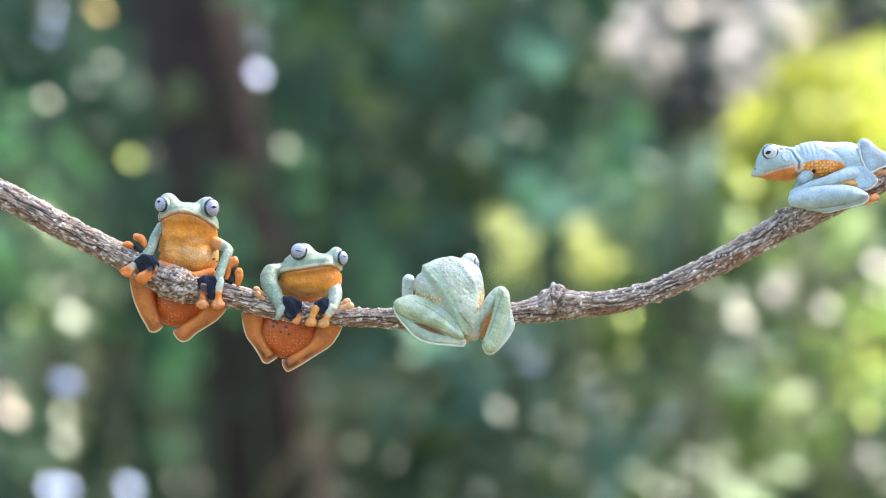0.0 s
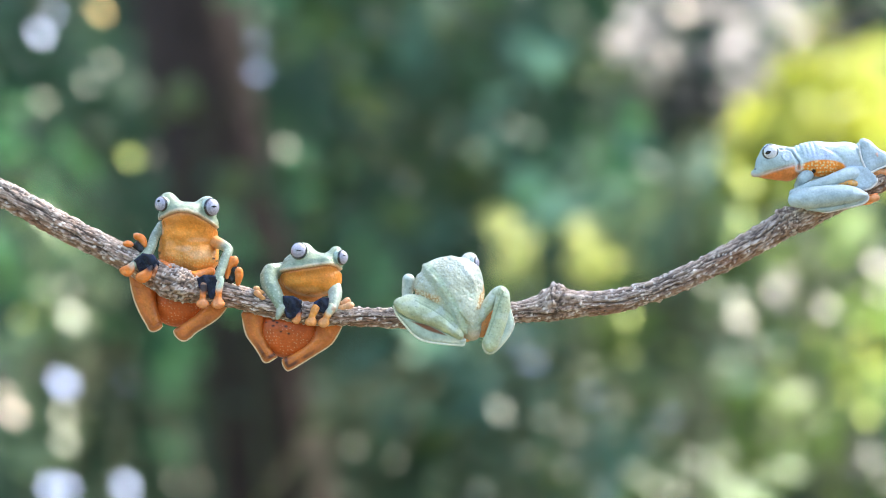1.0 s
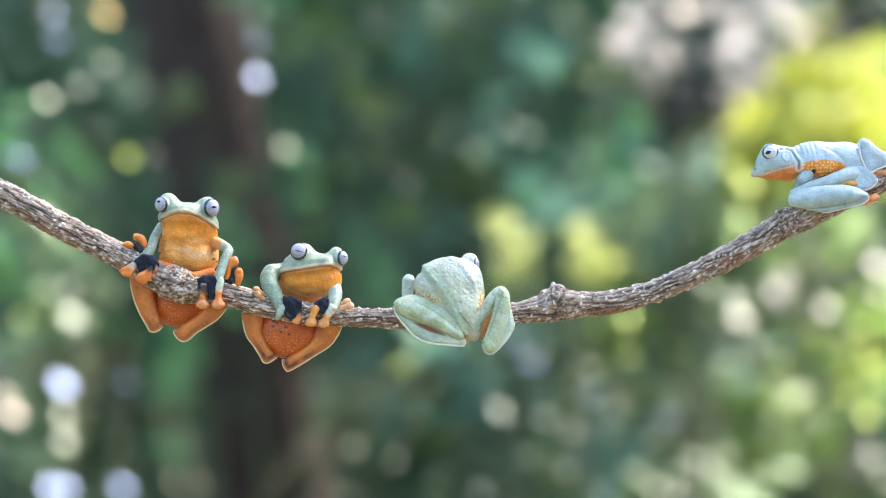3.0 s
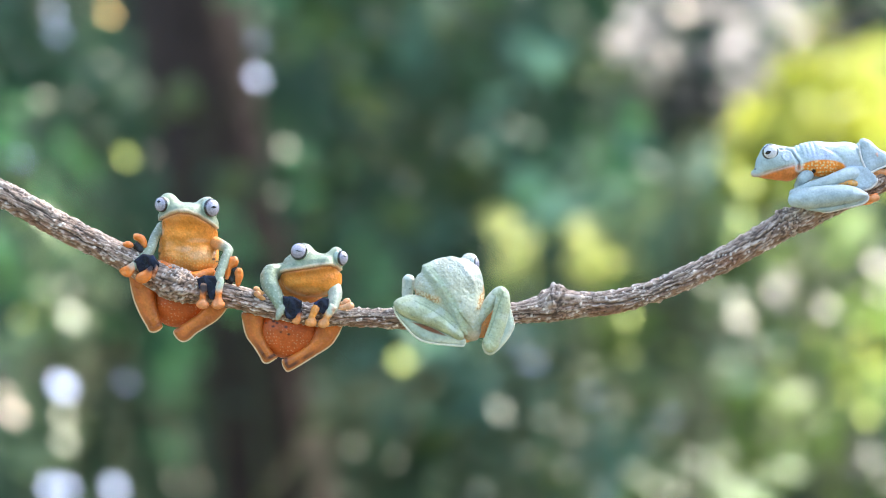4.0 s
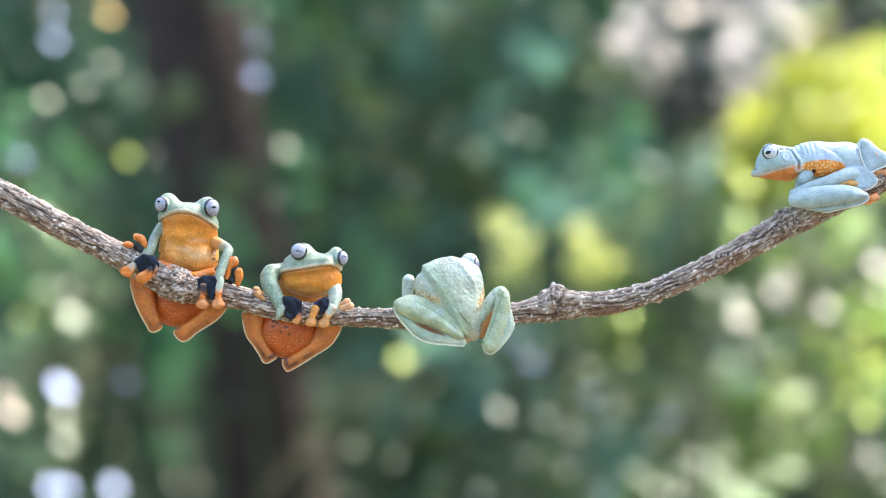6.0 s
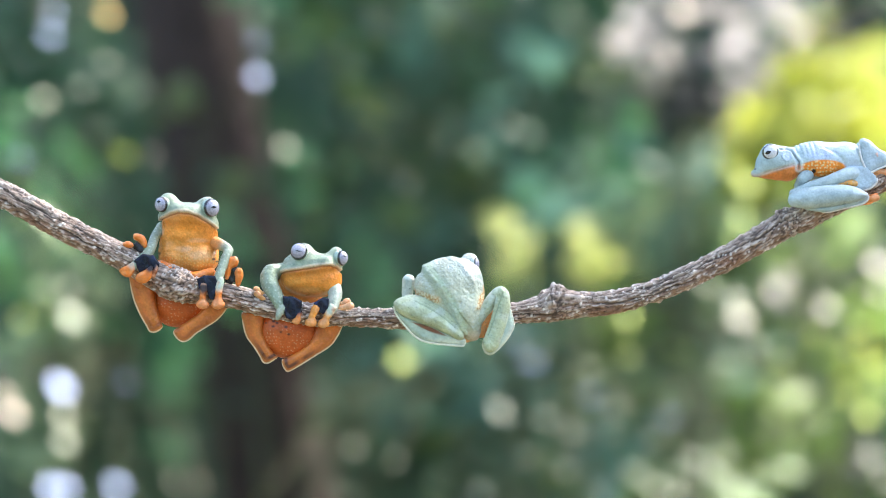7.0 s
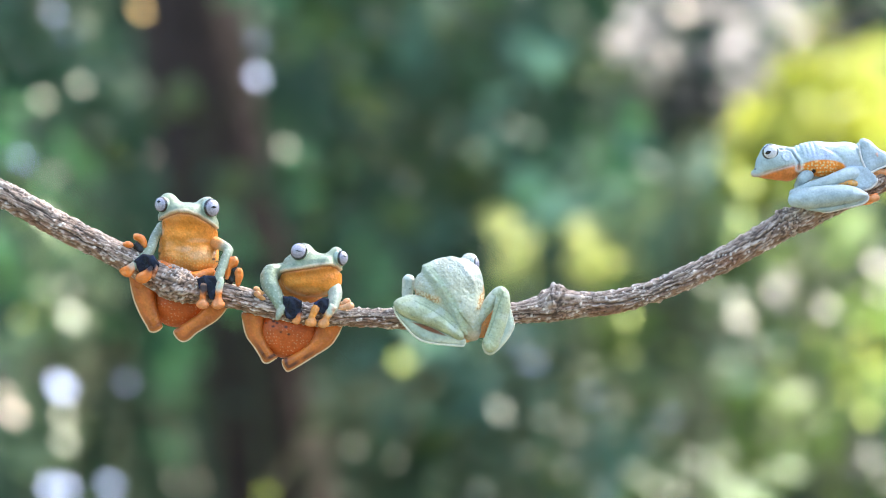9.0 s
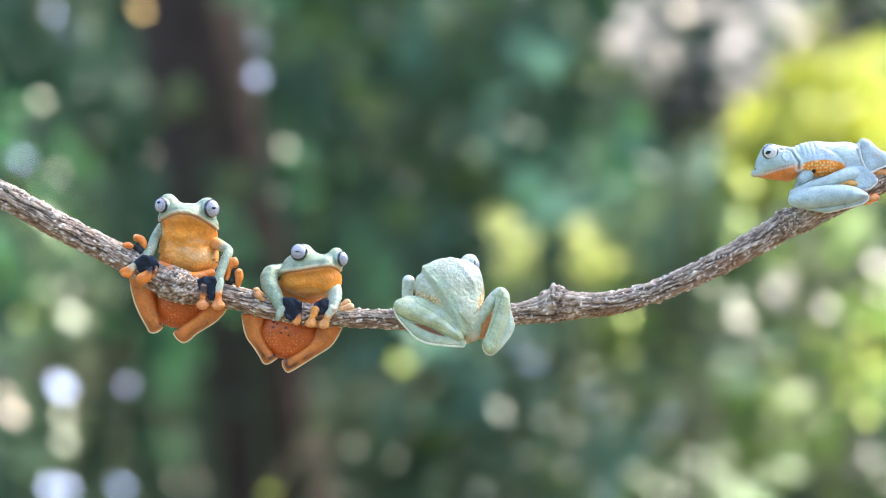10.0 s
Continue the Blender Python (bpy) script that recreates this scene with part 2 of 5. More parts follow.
def tube(name, pts, radii, parent, sk, colour, mat=None, sides=8, label="", steps=5):
    """A thin rounded cord along a smooth line through the points."""
    pts = [Vector(sk(*p)) for p in pts]
    line, rad = [], []
    for i in range(len(pts) - 1):
        a, b = pts[i], pts[i + 1]
        p0, p3 = pts[max(0, i - 1)], pts[min(len(pts) - 1, i + 2)]
        for s in range(steps):
            t = s / steps
            line.append(0.5 * ((2 * a) + (b - p0) * t + (2 * p0 - 5 * a + 4 * b - p3) * t * t + (3 * a - p0 - 3 * b + p3) * t ** 3))
            rad.append(radii[i] + (radii[i + 1] - radii[i]) * t)
    line.append(pts[-1])
    rad.append(radii[-1])
    verts, faces = [], []
    for i, c in enumerate(line):
        t = (line[min(i + 1, len(line) - 1)] - line[max(i - 1, 0)]).normalized()
        s1 = t.cross(Vector((0, 0, 1)))
        s1 = s1.normalized() if s1.length > 1e-3 else Vector((1, 0, 0))
        s2 = t.cross(s1)
        for k in range(sides):
            a = 2 * math.pi * k / sides
            verts.append(c + (s1 * math.cos(a) + s2 * math.sin(a)) * rad[i])
    for i in range(len(line) - 1):
        for k in range(sides):
            j = (k + 1) % sides
            faces.append((i * sides + k, i * sides + j, (i + 1) * sides + j, (i + 1) * sides + k))
    faces.append(tuple(range(sides))[::-1])
    faces.append(tuple(range((len(line) - 1) * sides, len(line) * sides)))
    v = to_world(np.array([tuple(p) for p in verts]))
    return part(name, mesh_of(name, v, faces, mat or SKIN, np.tile(colour, (len(v), 1))), parent, label)


# ---- the branch ----
ON_BRANCH = Sketch(784, 441)
# along the branch: x, y, d, half thickness
SPINE = [(-260, 214, 6, 22.2), (-120, 280, 3, 22.2), (0, 341, 0, 22.2), (50, 368, 0, 22.2), (100, 396, 0, 22.2), (150, 422, 0, 22.2), (200, 446, 0, 22.2),
         (250, 473, 0, 23.2), (310, 502, -4, 28.2), (360, 515, 0, 23.2), (410, 525, 0, 20.2), (470, 540, 0, 20.2), (540, 555, 0, 19.2)]
SPINE2 = [(620, 561, 0, 16.2), (700, 565, 0, 16.2), (760, 570, 0, 16.2), (820, 569, 0, 17.2), (880, 559, 0, 17.2), (930, 552, 0, 19.2), (985, 544, 0, 24.2),
          (1030, 539, 0, 21.2), (1080, 536, 0, 20.2), (1130, 524, 0, 19.2), (1180, 507, 0, 19.2), (1240, 480, 0, 20.2), (1300, 449, 0, 21.2),
          (1350, 421, 0, 22.2)]
SPINE3 = [(1400, 393, 0, 23.2), (1450, 371, 0, 22.2), (1500, 347, 0, 21.2), (1540, 327, 0, 22.2), (1600, 299, 0, 24.2), (1720, 244, 10, 27.2), (1860, 189, 30, 31.2)]


def smooth_line(rows, step):
    rows = np.array(rows, float)
    out = []
    for i in range(len(rows) - 1):
        a, b = rows[i], rows[i + 1]
        p0 = rows[i - 1] if i else 2 * a - b
        p3 = rows[i + 2] if i + 2 < len(rows) else 2 * b - a
        n = max(2, int(np.linalg.norm((b - a)[:3]) / step))
        for s in range(n):
            t = s / n
            out.append(0.5 * (2 * a + (b - p0) * t + (2 * p0 - 5 * a + 4 * b - p3) * t * t + (3 * a - p0 - 3 * b + p3) * t ** 3))
    out.append(rows[-1])
    return np.array(out)


def sweep(name, line, sides, mat, parent, relief, label="", warts=0, seed=1, knots=(), cracks=(), grit=()):
    """Bark swept along a line of x, y, d, radius: ridges, furrows, warts and knots are real relief."""
    rng = np.random.default_rng(seed)
    c = np.stack([line[:, 0] - 784, 441 - line[:, 1], line[:, 2]], -1)
    tan = np.gradient(c, axis=0)
    tan /= np.linalg.norm(tan, axis=1, keepdims=True)
    s1 = np.cross(tan, np.array([0.0, 0.0, 1.0]))
    s1 /= np.linalg.norm(s1, axis=1, keepdims=True) + 1e-9
    s2 = np.cross(tan, s1)
    along = np.concatenate([[0], np.cumsum(np.linalg.norm(np.diff(c, axis=0), axis=1))])
    th = np.arange(sides) / sides * 2 * math.pi
    S, T = np.meshgrid(along, th, indexing="ij")
    R = np.repeat(line[:, 3:4], sides, 1)
    ridge = np.zeros_like(S)
    for k, (count, slow, gain) in enumerate(((7, 190, 0.9), (13, 90, 0.8), (23, 55, 0.6))):
        ridge += gain * np.sin(count * T + 3.0 * np.sin(S / slow + k) + 1.5 * np.sin(S / slow * 2.7 + 2 * T))
    grain = np.array([noise.noise(Vector((s / 27, 5.5 * math.cos(t) + k, 5.5 * math.sin(t)))) for s, t, k in zip(S.ravel(), T.ravel(), np.full(S.size, seed))]).reshape(S.shape)
    ridge = ridge / 2.3
    fine = np.array([noise.noise(Vector((s / 11, 9.0 * math.cos(t) + 9, 9.0 * math.sin(t)))) for s, t in zip(S.ravel(), T.ravel())]).reshape(S.shape)
    long = np.array([noise.noise(Vector((s / 40, 5.5 * math.cos(t) + 5, 5.5 * math.sin(t)))) for s, t in zip(S.ravel(), T.ravel())]).reshape(S.shape)
    furrow = np.exp(-(long / 0.075) ** 2)
    # bark plates: long scales with open seams, breaking into crumbs on the lumps
    crumb = np.zeros_like(S)
    for s_x, spread, _ in grit:
        crumb = np.maximum(crumb, np.exp(-((S - along[np.argmin(np.abs(line[:, 0] - s_x))]) / (1.6 * spread)) ** 4))
    plate = np.empty(S.size)
    for i, (s0, t0, r0, c0) in enumerate(zip(S.ravel(), T.ravel(), R.ravel(), crumb.ravel())):
        if c0 > 0.5:
            q = noise.voronoi(Vector((s0 / 9.0, r0 * math.cos(t0) / 8.0 + seed, r0 * math.sin(t0) / 8.0)))[0]
        else:
            q = noise.voronoi(Vector((s0 / 26.0, r0 * math.cos(t0) / 6.0 + seed + 0.5 * math.sin(s0 / 37), r0 * math.sin(t0) / 6.0)))[0]
        plate[i] = q[1] - q[0]
    plate = np.clip(plate.reshape(S.shape) / 0.38, 0, 1)
    seam = 1 - soft(plate, 0.04, 0.36)
    disp = relief * (0.4 * ridge + 1.6 * grain + 1.2 * fine - 1.6 * furrow + (1.1 + 1.0 * crumb) * (plate - 0.5))
    pale = np.zeros_like(S)
    for _ in range(warts):
        s0, t0 = rng.uniform(0, along[-1]), rng.uniform(0, 2 * math.pi)
        r, hgt = rng.uniform(1.4, 3.0), rng.uniform(0.8, 2.8)
        near = np.abs(along - s0) < 16
        dt = (T[near] - t0 + math.pi) % (2 * math.pi) - math.pi
        g = np.exp(-(((S[near] - s0) / (r * 1.35)) ** 2 + (dt * R[near] / r) ** 2))
        disp[near] += hgt * g
        pale[near] = np.maximum(pale[near], g * rng.uniform(0.3, 1.0))
    for s_x, spread, count in grit:
        mid = along[np.argmin(np.abs(line[:, 0] - s_x))]
        for _ in range(count):
            s0, t0 = rng.normal(mid, spread), rng.uniform(0.2, 3.0)
            r, hgt = rng.uniform(1.8, 3.8), rng.uniform(0.8, 2.6)
            near = np.abs(along - s0) < 16
            dt = (T[near] - t0 + math.pi) % (2 * math.pi) - math.pi
            g = np.exp(-(((S[near] - s0) / r) ** 2 + (dt * R[near] / r) ** 2))
            disp[near] += hgt * g
            pale[near] = np.maximum(pale[near], g * rng.uniform(0.1, 0.75))
    for s_x, t0, length, wide, hgt in knots:
        s0 = along[np.argmin(np.abs(line[:, 0] - s_x))]
        dt = (T - t0 + math.pi) % (2 * math.pi) - math.pi
        g = np.exp(-(((S - s0) / length) ** 2 + (dt * R / wide) ** 2) ** 1.5)
        disp += hgt * g * (1 + 0.5 * grain)
    split = np.zeros_like(S)
    for x0, x1, t0, wide in cracks:
        way = np.clip((line[:, 0] - x0) / (x1 - x0), 0, 1)
        fade = np.sqrt(np.clip(4 * way * (1 - way), 0, 1))[:, None]
        dt = (T - t0 - 0.12 * np.sin(S / 31) - 0.07 * np.sin(S / 11) + math.pi) % (2 * math.pi) - math.pi
        split = np.maximum(split, fade * np.exp(-(dt * R / (wide * (1 + 0.4 * np.sin(S / 17)))) ** 2))
    disp -= 3.4 * split
    rr = R + disp
    v = c[:, None, :] + (s1[:, None, :] * np.cos(T)[..., None] + s2[:, None, :] * np.sin(T)[..., None]) * rr[..., None]
    n = len(line)
    i, j = np.meshgrid(np.arange(n - 1), np.arange(sides), indexing="ij")
    k = (j + 1) % sides
    faces = np.stack([i * sides + j, (i + 1) * sides + j, (i + 1) * sides + k, i * sides + k], -1).reshape(-1, 4).tolist()
    faces.append(list(range(sides)))
    faces.append(list(range((n - 1) * sides, n * sides))[::-1])
    # weathered grey and painted top light above, warmer brown below, dark seams, pale lenticels
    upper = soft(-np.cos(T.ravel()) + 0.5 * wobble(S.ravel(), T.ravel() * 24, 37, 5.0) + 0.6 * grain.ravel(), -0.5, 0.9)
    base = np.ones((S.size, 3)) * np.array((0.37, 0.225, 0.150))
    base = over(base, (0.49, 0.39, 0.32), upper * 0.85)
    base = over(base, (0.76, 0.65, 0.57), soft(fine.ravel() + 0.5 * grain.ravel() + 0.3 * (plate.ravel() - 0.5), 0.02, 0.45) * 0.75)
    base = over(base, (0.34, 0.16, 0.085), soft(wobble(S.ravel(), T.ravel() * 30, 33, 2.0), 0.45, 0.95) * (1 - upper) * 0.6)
    base = over(base, (0.13, 0.085, 0.066), soft(-(0.5 * ridge + grain + 0.6 * fine).ravel(), 0.2, 0.65) * 0.6)
    base = over(base, (0.075, 0.050, 0.040), seam.ravel() * (0.45 + 0.4 * crumb.ravel()))
    base = over(base, (0.045, 0.028, 0.022), soft(np.maximum(furrow, 1.1 * split).ravel(), 0.3, 0.85) * 0.85)
    base = over(base, (0.88, 0.80, 0.72), soft(pale.ravel(), 0.36, 0.62) * 0.9)
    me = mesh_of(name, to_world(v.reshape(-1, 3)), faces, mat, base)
    return part(name, me, parent, label)


def branch():
    b = thing("branch", ON_BRANCH.place(), "rough grey-brown woody branch with pale lenticels, sagging, carrying frogs", "branch")
    line = smooth_line(SPINE + SPINE2 + SPINE3, 2.0)
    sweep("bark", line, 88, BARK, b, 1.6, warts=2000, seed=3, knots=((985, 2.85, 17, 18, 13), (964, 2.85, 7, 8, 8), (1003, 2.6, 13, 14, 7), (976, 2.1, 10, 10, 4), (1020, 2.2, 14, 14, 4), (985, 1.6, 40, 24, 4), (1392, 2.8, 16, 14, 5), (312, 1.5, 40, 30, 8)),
          cracks=((1035, 1300, 2.35, 2.2), (1180, 1430, 1.95, 2.0), (1300, 1560, 2.5, 1.8), (-40, 190, 2.0, 1.8), (60, 230, 1.3, 1.6), (400, 560, 1.9, 1.8), (600, 720, 1.6, 1.6), (880, 1010, 1.3, 1.8), (1040, 1200, 1.4, 1.8)), grit=((310, 24, 110), (985, 11, 16), (1396, 12, 20)))
    low = [(1860, 190, 30, 34), (2000, 150, 80, 40), (2140, 230, 150, 48), (2220, 700, 220, 58), (2250, 2500, 300, 75), (2260, 6441, 320, 95)]
    sweep("stem", smooth_line(low, 26.0), 28, BARK, b, 3.0, seed=5)
    return b


BRANCH = branch()


# ---- frogs ----
GREEN, PALE, ORANGE, BELLY = (0.292, 0.338, 0.238), (0.46, 0.50, 0.43), (0.84, 0.29, 0.04), (0.56, 0.110, 0.018)
TOE, INK, CREAM, ICE = (0.78, 0.215, 0.035), (0.004, 0.007, 0.026), (0.78, 0.58, 0.36), (0.50, 0.59, 0.63)


def eye(name, sk, at, r, axis, pupil, parent, iris=(0.31, 0.30, 0.37), slit=(0.55, 0.15), tilt=0, ring=0.52, lid=(0.32, 0.40, 0.31), band=0.27):
    """A bulging eye: pale iris, dark rim, slit pupil. axis and pupil: ways in u, w, d."""
    c = np.array(sk(*at), float)
    a = np.array(axis, float) / np.linalg.norm(axis)
    p, quads, nrm = net(ell(c, (r, r, r)), r / 11)
    cosine = nrm @ a
    col = np.tile(np.array(iris), (len(p), 1))
    streak = wobble(p[:, 0] * 0.5, p[:, 1] * 2.0, 3.0, r) * wobble(p[:, 1], p[:, 0], 4.0, 1.0)
    col = over(col, (0.25, 0.23, 0.29), soft(streak, 0.1, 0.7) * 0.45)
    col = over(col, (0.52, 0.51, 0.57), soft(cosine, 0.75, 0.95) * 0.35)
    col = over(col, (0.012, 0.012, 0.015), 1 - soft(cosine, ring - 0.05, ring + 0.04))
    col = over(col, lid, 1 - soft(cosine, ring - band - 0.06, ring - band))
    e = part(name, mesh_of(name, to_world(p), quads, EYE, col), parent, "lavender-grey eye with a black rim")
    q = np.array(pupil, float) / np.linalg.norm(pupil)
    side = np.cross(q, (0, 1, 0))
    side /= np.linalg.norm(side)
    up = np.cross(side, q)
    side, up = side * math.cos(radians(tilt)) + up * math.sin(radians(tilt)), up * math.cos(radians(tilt)) - side * math.sin(radians(tilt))
    verts, faces = [c + q * r * 1.035], []
    for ring in (0.5, 1.0):
        for k in range(20):
            t = 2 * math.pi * k / 20
            v = side * slit[0] * ring * math.cos(t) + up * slit[1] * ring * math.sin(t) * (1 - 0.45 * abs(math.cos(t)))
            v = q + v
            verts.append(c + v / np.linalg.norm(v) * r * (1.03 if ring < 1 else 0.99))
    for k in range(20):
        j = (k + 1) % 20
        faces += [(0, 1 + k, 1 + j), (1 + k, 21 + k, 21 + j, 1 + j)]
    part("pupil", mesh_of("pupil", to_world(np.array(verts)), faces, PUPIL), e, "black horizontal slit pupil")
    return e


def finger(name, sk, pts, r, tip, parent, colour=TOE, root=None, label=""):
    """A slim toe or finger that ends in a round adhesive disc."""
    waist = [1.05 - 0.27 * math.sin(math.pi * min(1, 1.2 * i / (len(pts) - 1)) * 0.6) for i in range(len(pts))]
    line = smooth_line([(*p, r * w) for p, w in zip(pts, waist)], 6.0)
    items = [cap(sk(*p[:3]), p[3], sk(*q[:3]), q[3]) for p, q in zip(line[:-1], line[1:])]
    stem = blend(items, 0.4)
    items = [stem, ell(sk(*pts[-1]), (tip * 1.05, tip * 0.80, tip * 0.66))]

    def paint(x, y, d, nrm):
        base = np.tile(np.array(colour), (len(x), 1)) * (1 + 0.12 * wobble(x, y, 4.0))[:, None]
        if root is not None:
            far = np.hypot(x - pts[0][0], y - pts[0][1]) / (np.hypot(pts[-1][0] - pts[0][0], pts[-1][1] - pts[0][1]) + 1e-6)
            base = over(base, root, 1 - soft(far, 0.25, 0.6))
        near_tip = 1 - soft(np.hypot(x - pts[-1][0], y - pts[-1][1]), tip * 0.5, tip * 1.2)
        base = over(base, (0.84, 0.42, 0.22), soft(wobble(x + y, y - x, 4.5, 4.0), 0.2, 0.9) * 0.4)
        base = over(base, (0.46, 0.11, 0.03), soft(wobble(x, y, 6.0, 8.0), 0.35, 0.9) * 0.4)
        return over(base, (0.86, 0.42, 0.22), near_tip * 0.4)
    return skin(name, blend(items, 4.0), 1.3, paint, parent, sk, label=label,
                crease=lambda x, y, d, n: 0.8 * wobble(x, y, 3.4, 1.0) * wobble(y, x, 5.0, 2.0) + 0.5 * np.abs(wobble(x + y, x - y, 6.0, 3.0)))


def pad(name, sk, outline, d, parent, colour=TOE, half=6.5, root=None):
    """A broad toe or finger, widening into its adhesive pad."""
    def paint(x, y, dd, nrm):
        base = np.tile(np.array(colour), (len(x), 1)) * (1 + 0.10 * wobble(x, y, 4.0))[:, None]
        base = over(base, (0.86, 0.40, 0.17), soft(wobble(x + y, y - x, 5.0, 4.0), 0.1, 0.9) * 0.5)
        base = over(base, (0.46, 0.11, 0.03), soft(wobble(x, y, 6.0, 8.0), 0.35, 0.9) * 0.35)
        if root is not None:
            far = np.hypot(x - outline[0][0], y - outline[0][1])
            base = over(base, root, 1 - soft(far + 2 * wobble(x, y, 4.0), 6, 16))
        return base
    return skin(name, pillow(sk.flat(outline), d, half, 6.5), 1.3, paint, parent, sk,
                crease=lambda x, y, dd, n: 0.7 * wobble(x, y, 3.4, 1.0) * wobble(y, x, 5.0, 2.0) + 0.5 * np.abs(wobble(x + y, x - y, 6.0, 3.0)))


def web(name, sk, pts, d, parent, colour=INK, half=4.0, label="blue-black web"):
    def paint(x, y, dd, nrm):
        base = np.tile(np.array(colour), (len(x), 1))
        # highlight streaks painted on as a lighter tone of the web
        return over(base, (colour[0] * 2.5, colour[1] * 3, colour[2] * 3.5), soft(wobble(x + 0.35 * y, y * 0.4, 5.0, 1.0), 0.2, 0.9) * 0.6)
    return skin(name, slab(sk.flat(pts), d, half, 3.0), 1.5, paint, parent, sk, WEB, label,
                lambda x, y, dd, n: 1.2 * wobble(x * 1.2 - 0.3 * y, y * 0.5, 3.4, 2.0) * np.abs(n[:, 2]) ** 3)


def limb(name, sk, pts, parent, colour=GREEN, label="", k=0.4, paint=None, h=1.6, root=None):
    """A limb through points x, y, d, thickness."""
    line = smooth_line(pts, 9.0)
    items = [cap(sk(*p[:3]), p[3] + 0.8, sk(*q[:3]), q[3] + 0.8) for p, q in zip(line[:-1], line[1:])]

    def plain(x, y, d, nrm):
        base = np.tile(np.array(colour), (len(x), 1)) * (1 + 0.08 * wobble(x, y, 7.0) * wobble(y, x, 5.0, 2.0))[:, None]
        if colour[1] > 0.2:
            base = over(base, PALE, soft(wobble(x + 0.4 * y, y - 0.3 * x, 5.0, 6.0), 0.1, 0.9) * 0.10)
        base = over(base, (0.14, 0.20, 0.15), dots(x, y, 12, 1.4, 3.0) * 0.5)
        if colour[1] > 0.3:
            base = over(base, (0.56, 0.62, 0.52), dots(x + 4, y, 8, 1.6, 5.0) * 0.5)
            base = over(base, (0.17, 0.23, 0.15), soft(wobble(x - y, y + 0.5 * x, 5.0, 2.0), 0.3, 0.9) * 0.35)
        if root is not None:
            base = over(base, root, 1 - soft(np.hypot(x - pts[0][0], y - pts[0][1]) + 3 * wobble(x, y, 5.0), 10, 30))
        return base
    wrinkle = (lambda x, y, d, n: 0.15 * wobble(x, y, 3.2, 1.0) * wobble(y, x, 6.0, 2.0)) if colour[1] > 0.3 else None
    return skin(name, blend(items, k), h, paint or plain, parent, sk, label=label, crease=wrinkle)


def folded_leg(sk, outline, parent, rim, d, dark):
    """A folded hind leg seen from below: rust-coloured flap with a cream skin fringe along its rim."""
    foot = rim[-3][1]

    def paint(x, y, dd, nrm):
        base = np.tile(np.array((0.55, 0.132, 0.020)), (len(x), 1)) * (1 + 0.10 * wobble(x, y, 17.0, 4.0))[:, None]
        near = off_line(x, y, rim)
        # the leg's lit middle, painted as a brighter orange band
        base = over(base, (0.74, 0.235, 0.040), np.exp(-((near - 18) / 8) ** 2) * 0.75)
        base = over(base, (0.50, 0.105, 0.018), soft(near, 26, 36) * 0.5)
        base = over(base, (0.58, 0.23, 0.07), (1 - soft(near, 2, 10)) * 0.55)
        base = over(base, (0.44, 0.12, 0.03), soft(wobble(x, y, 8.0, 6.0), 0.2, 0.9) * 0.3)
        low = soft(y, foot - 52, foot - 14)
        return over(base, (0.07, 0.030, 0.026), low * (1 - soft(np.abs(near - 6.5), 1.5, 4.5)) * soft(wobble(x, y, 9.0, 2.0), -1.4, -0.2) * dark)
    leg = skin("hind_leg", pillow(sk.flat(outline), d, 8, 8.5), 1.5, paint, parent, sk, label="rust-orange folded hind leg",
               crease=lambda x, y, dd, n: 0.5 * wobble(x, y, 4.0, 1.0) * wobble(y, x, 7.0, 2.0))
    tube("fringe", [(x, y, d - 2) for x, y in rim], [1.1] + [1.6] * (len(rim) - 2) + [1.1], leg, sk, CREAM, label="thin cream skin fringe")
    return leg


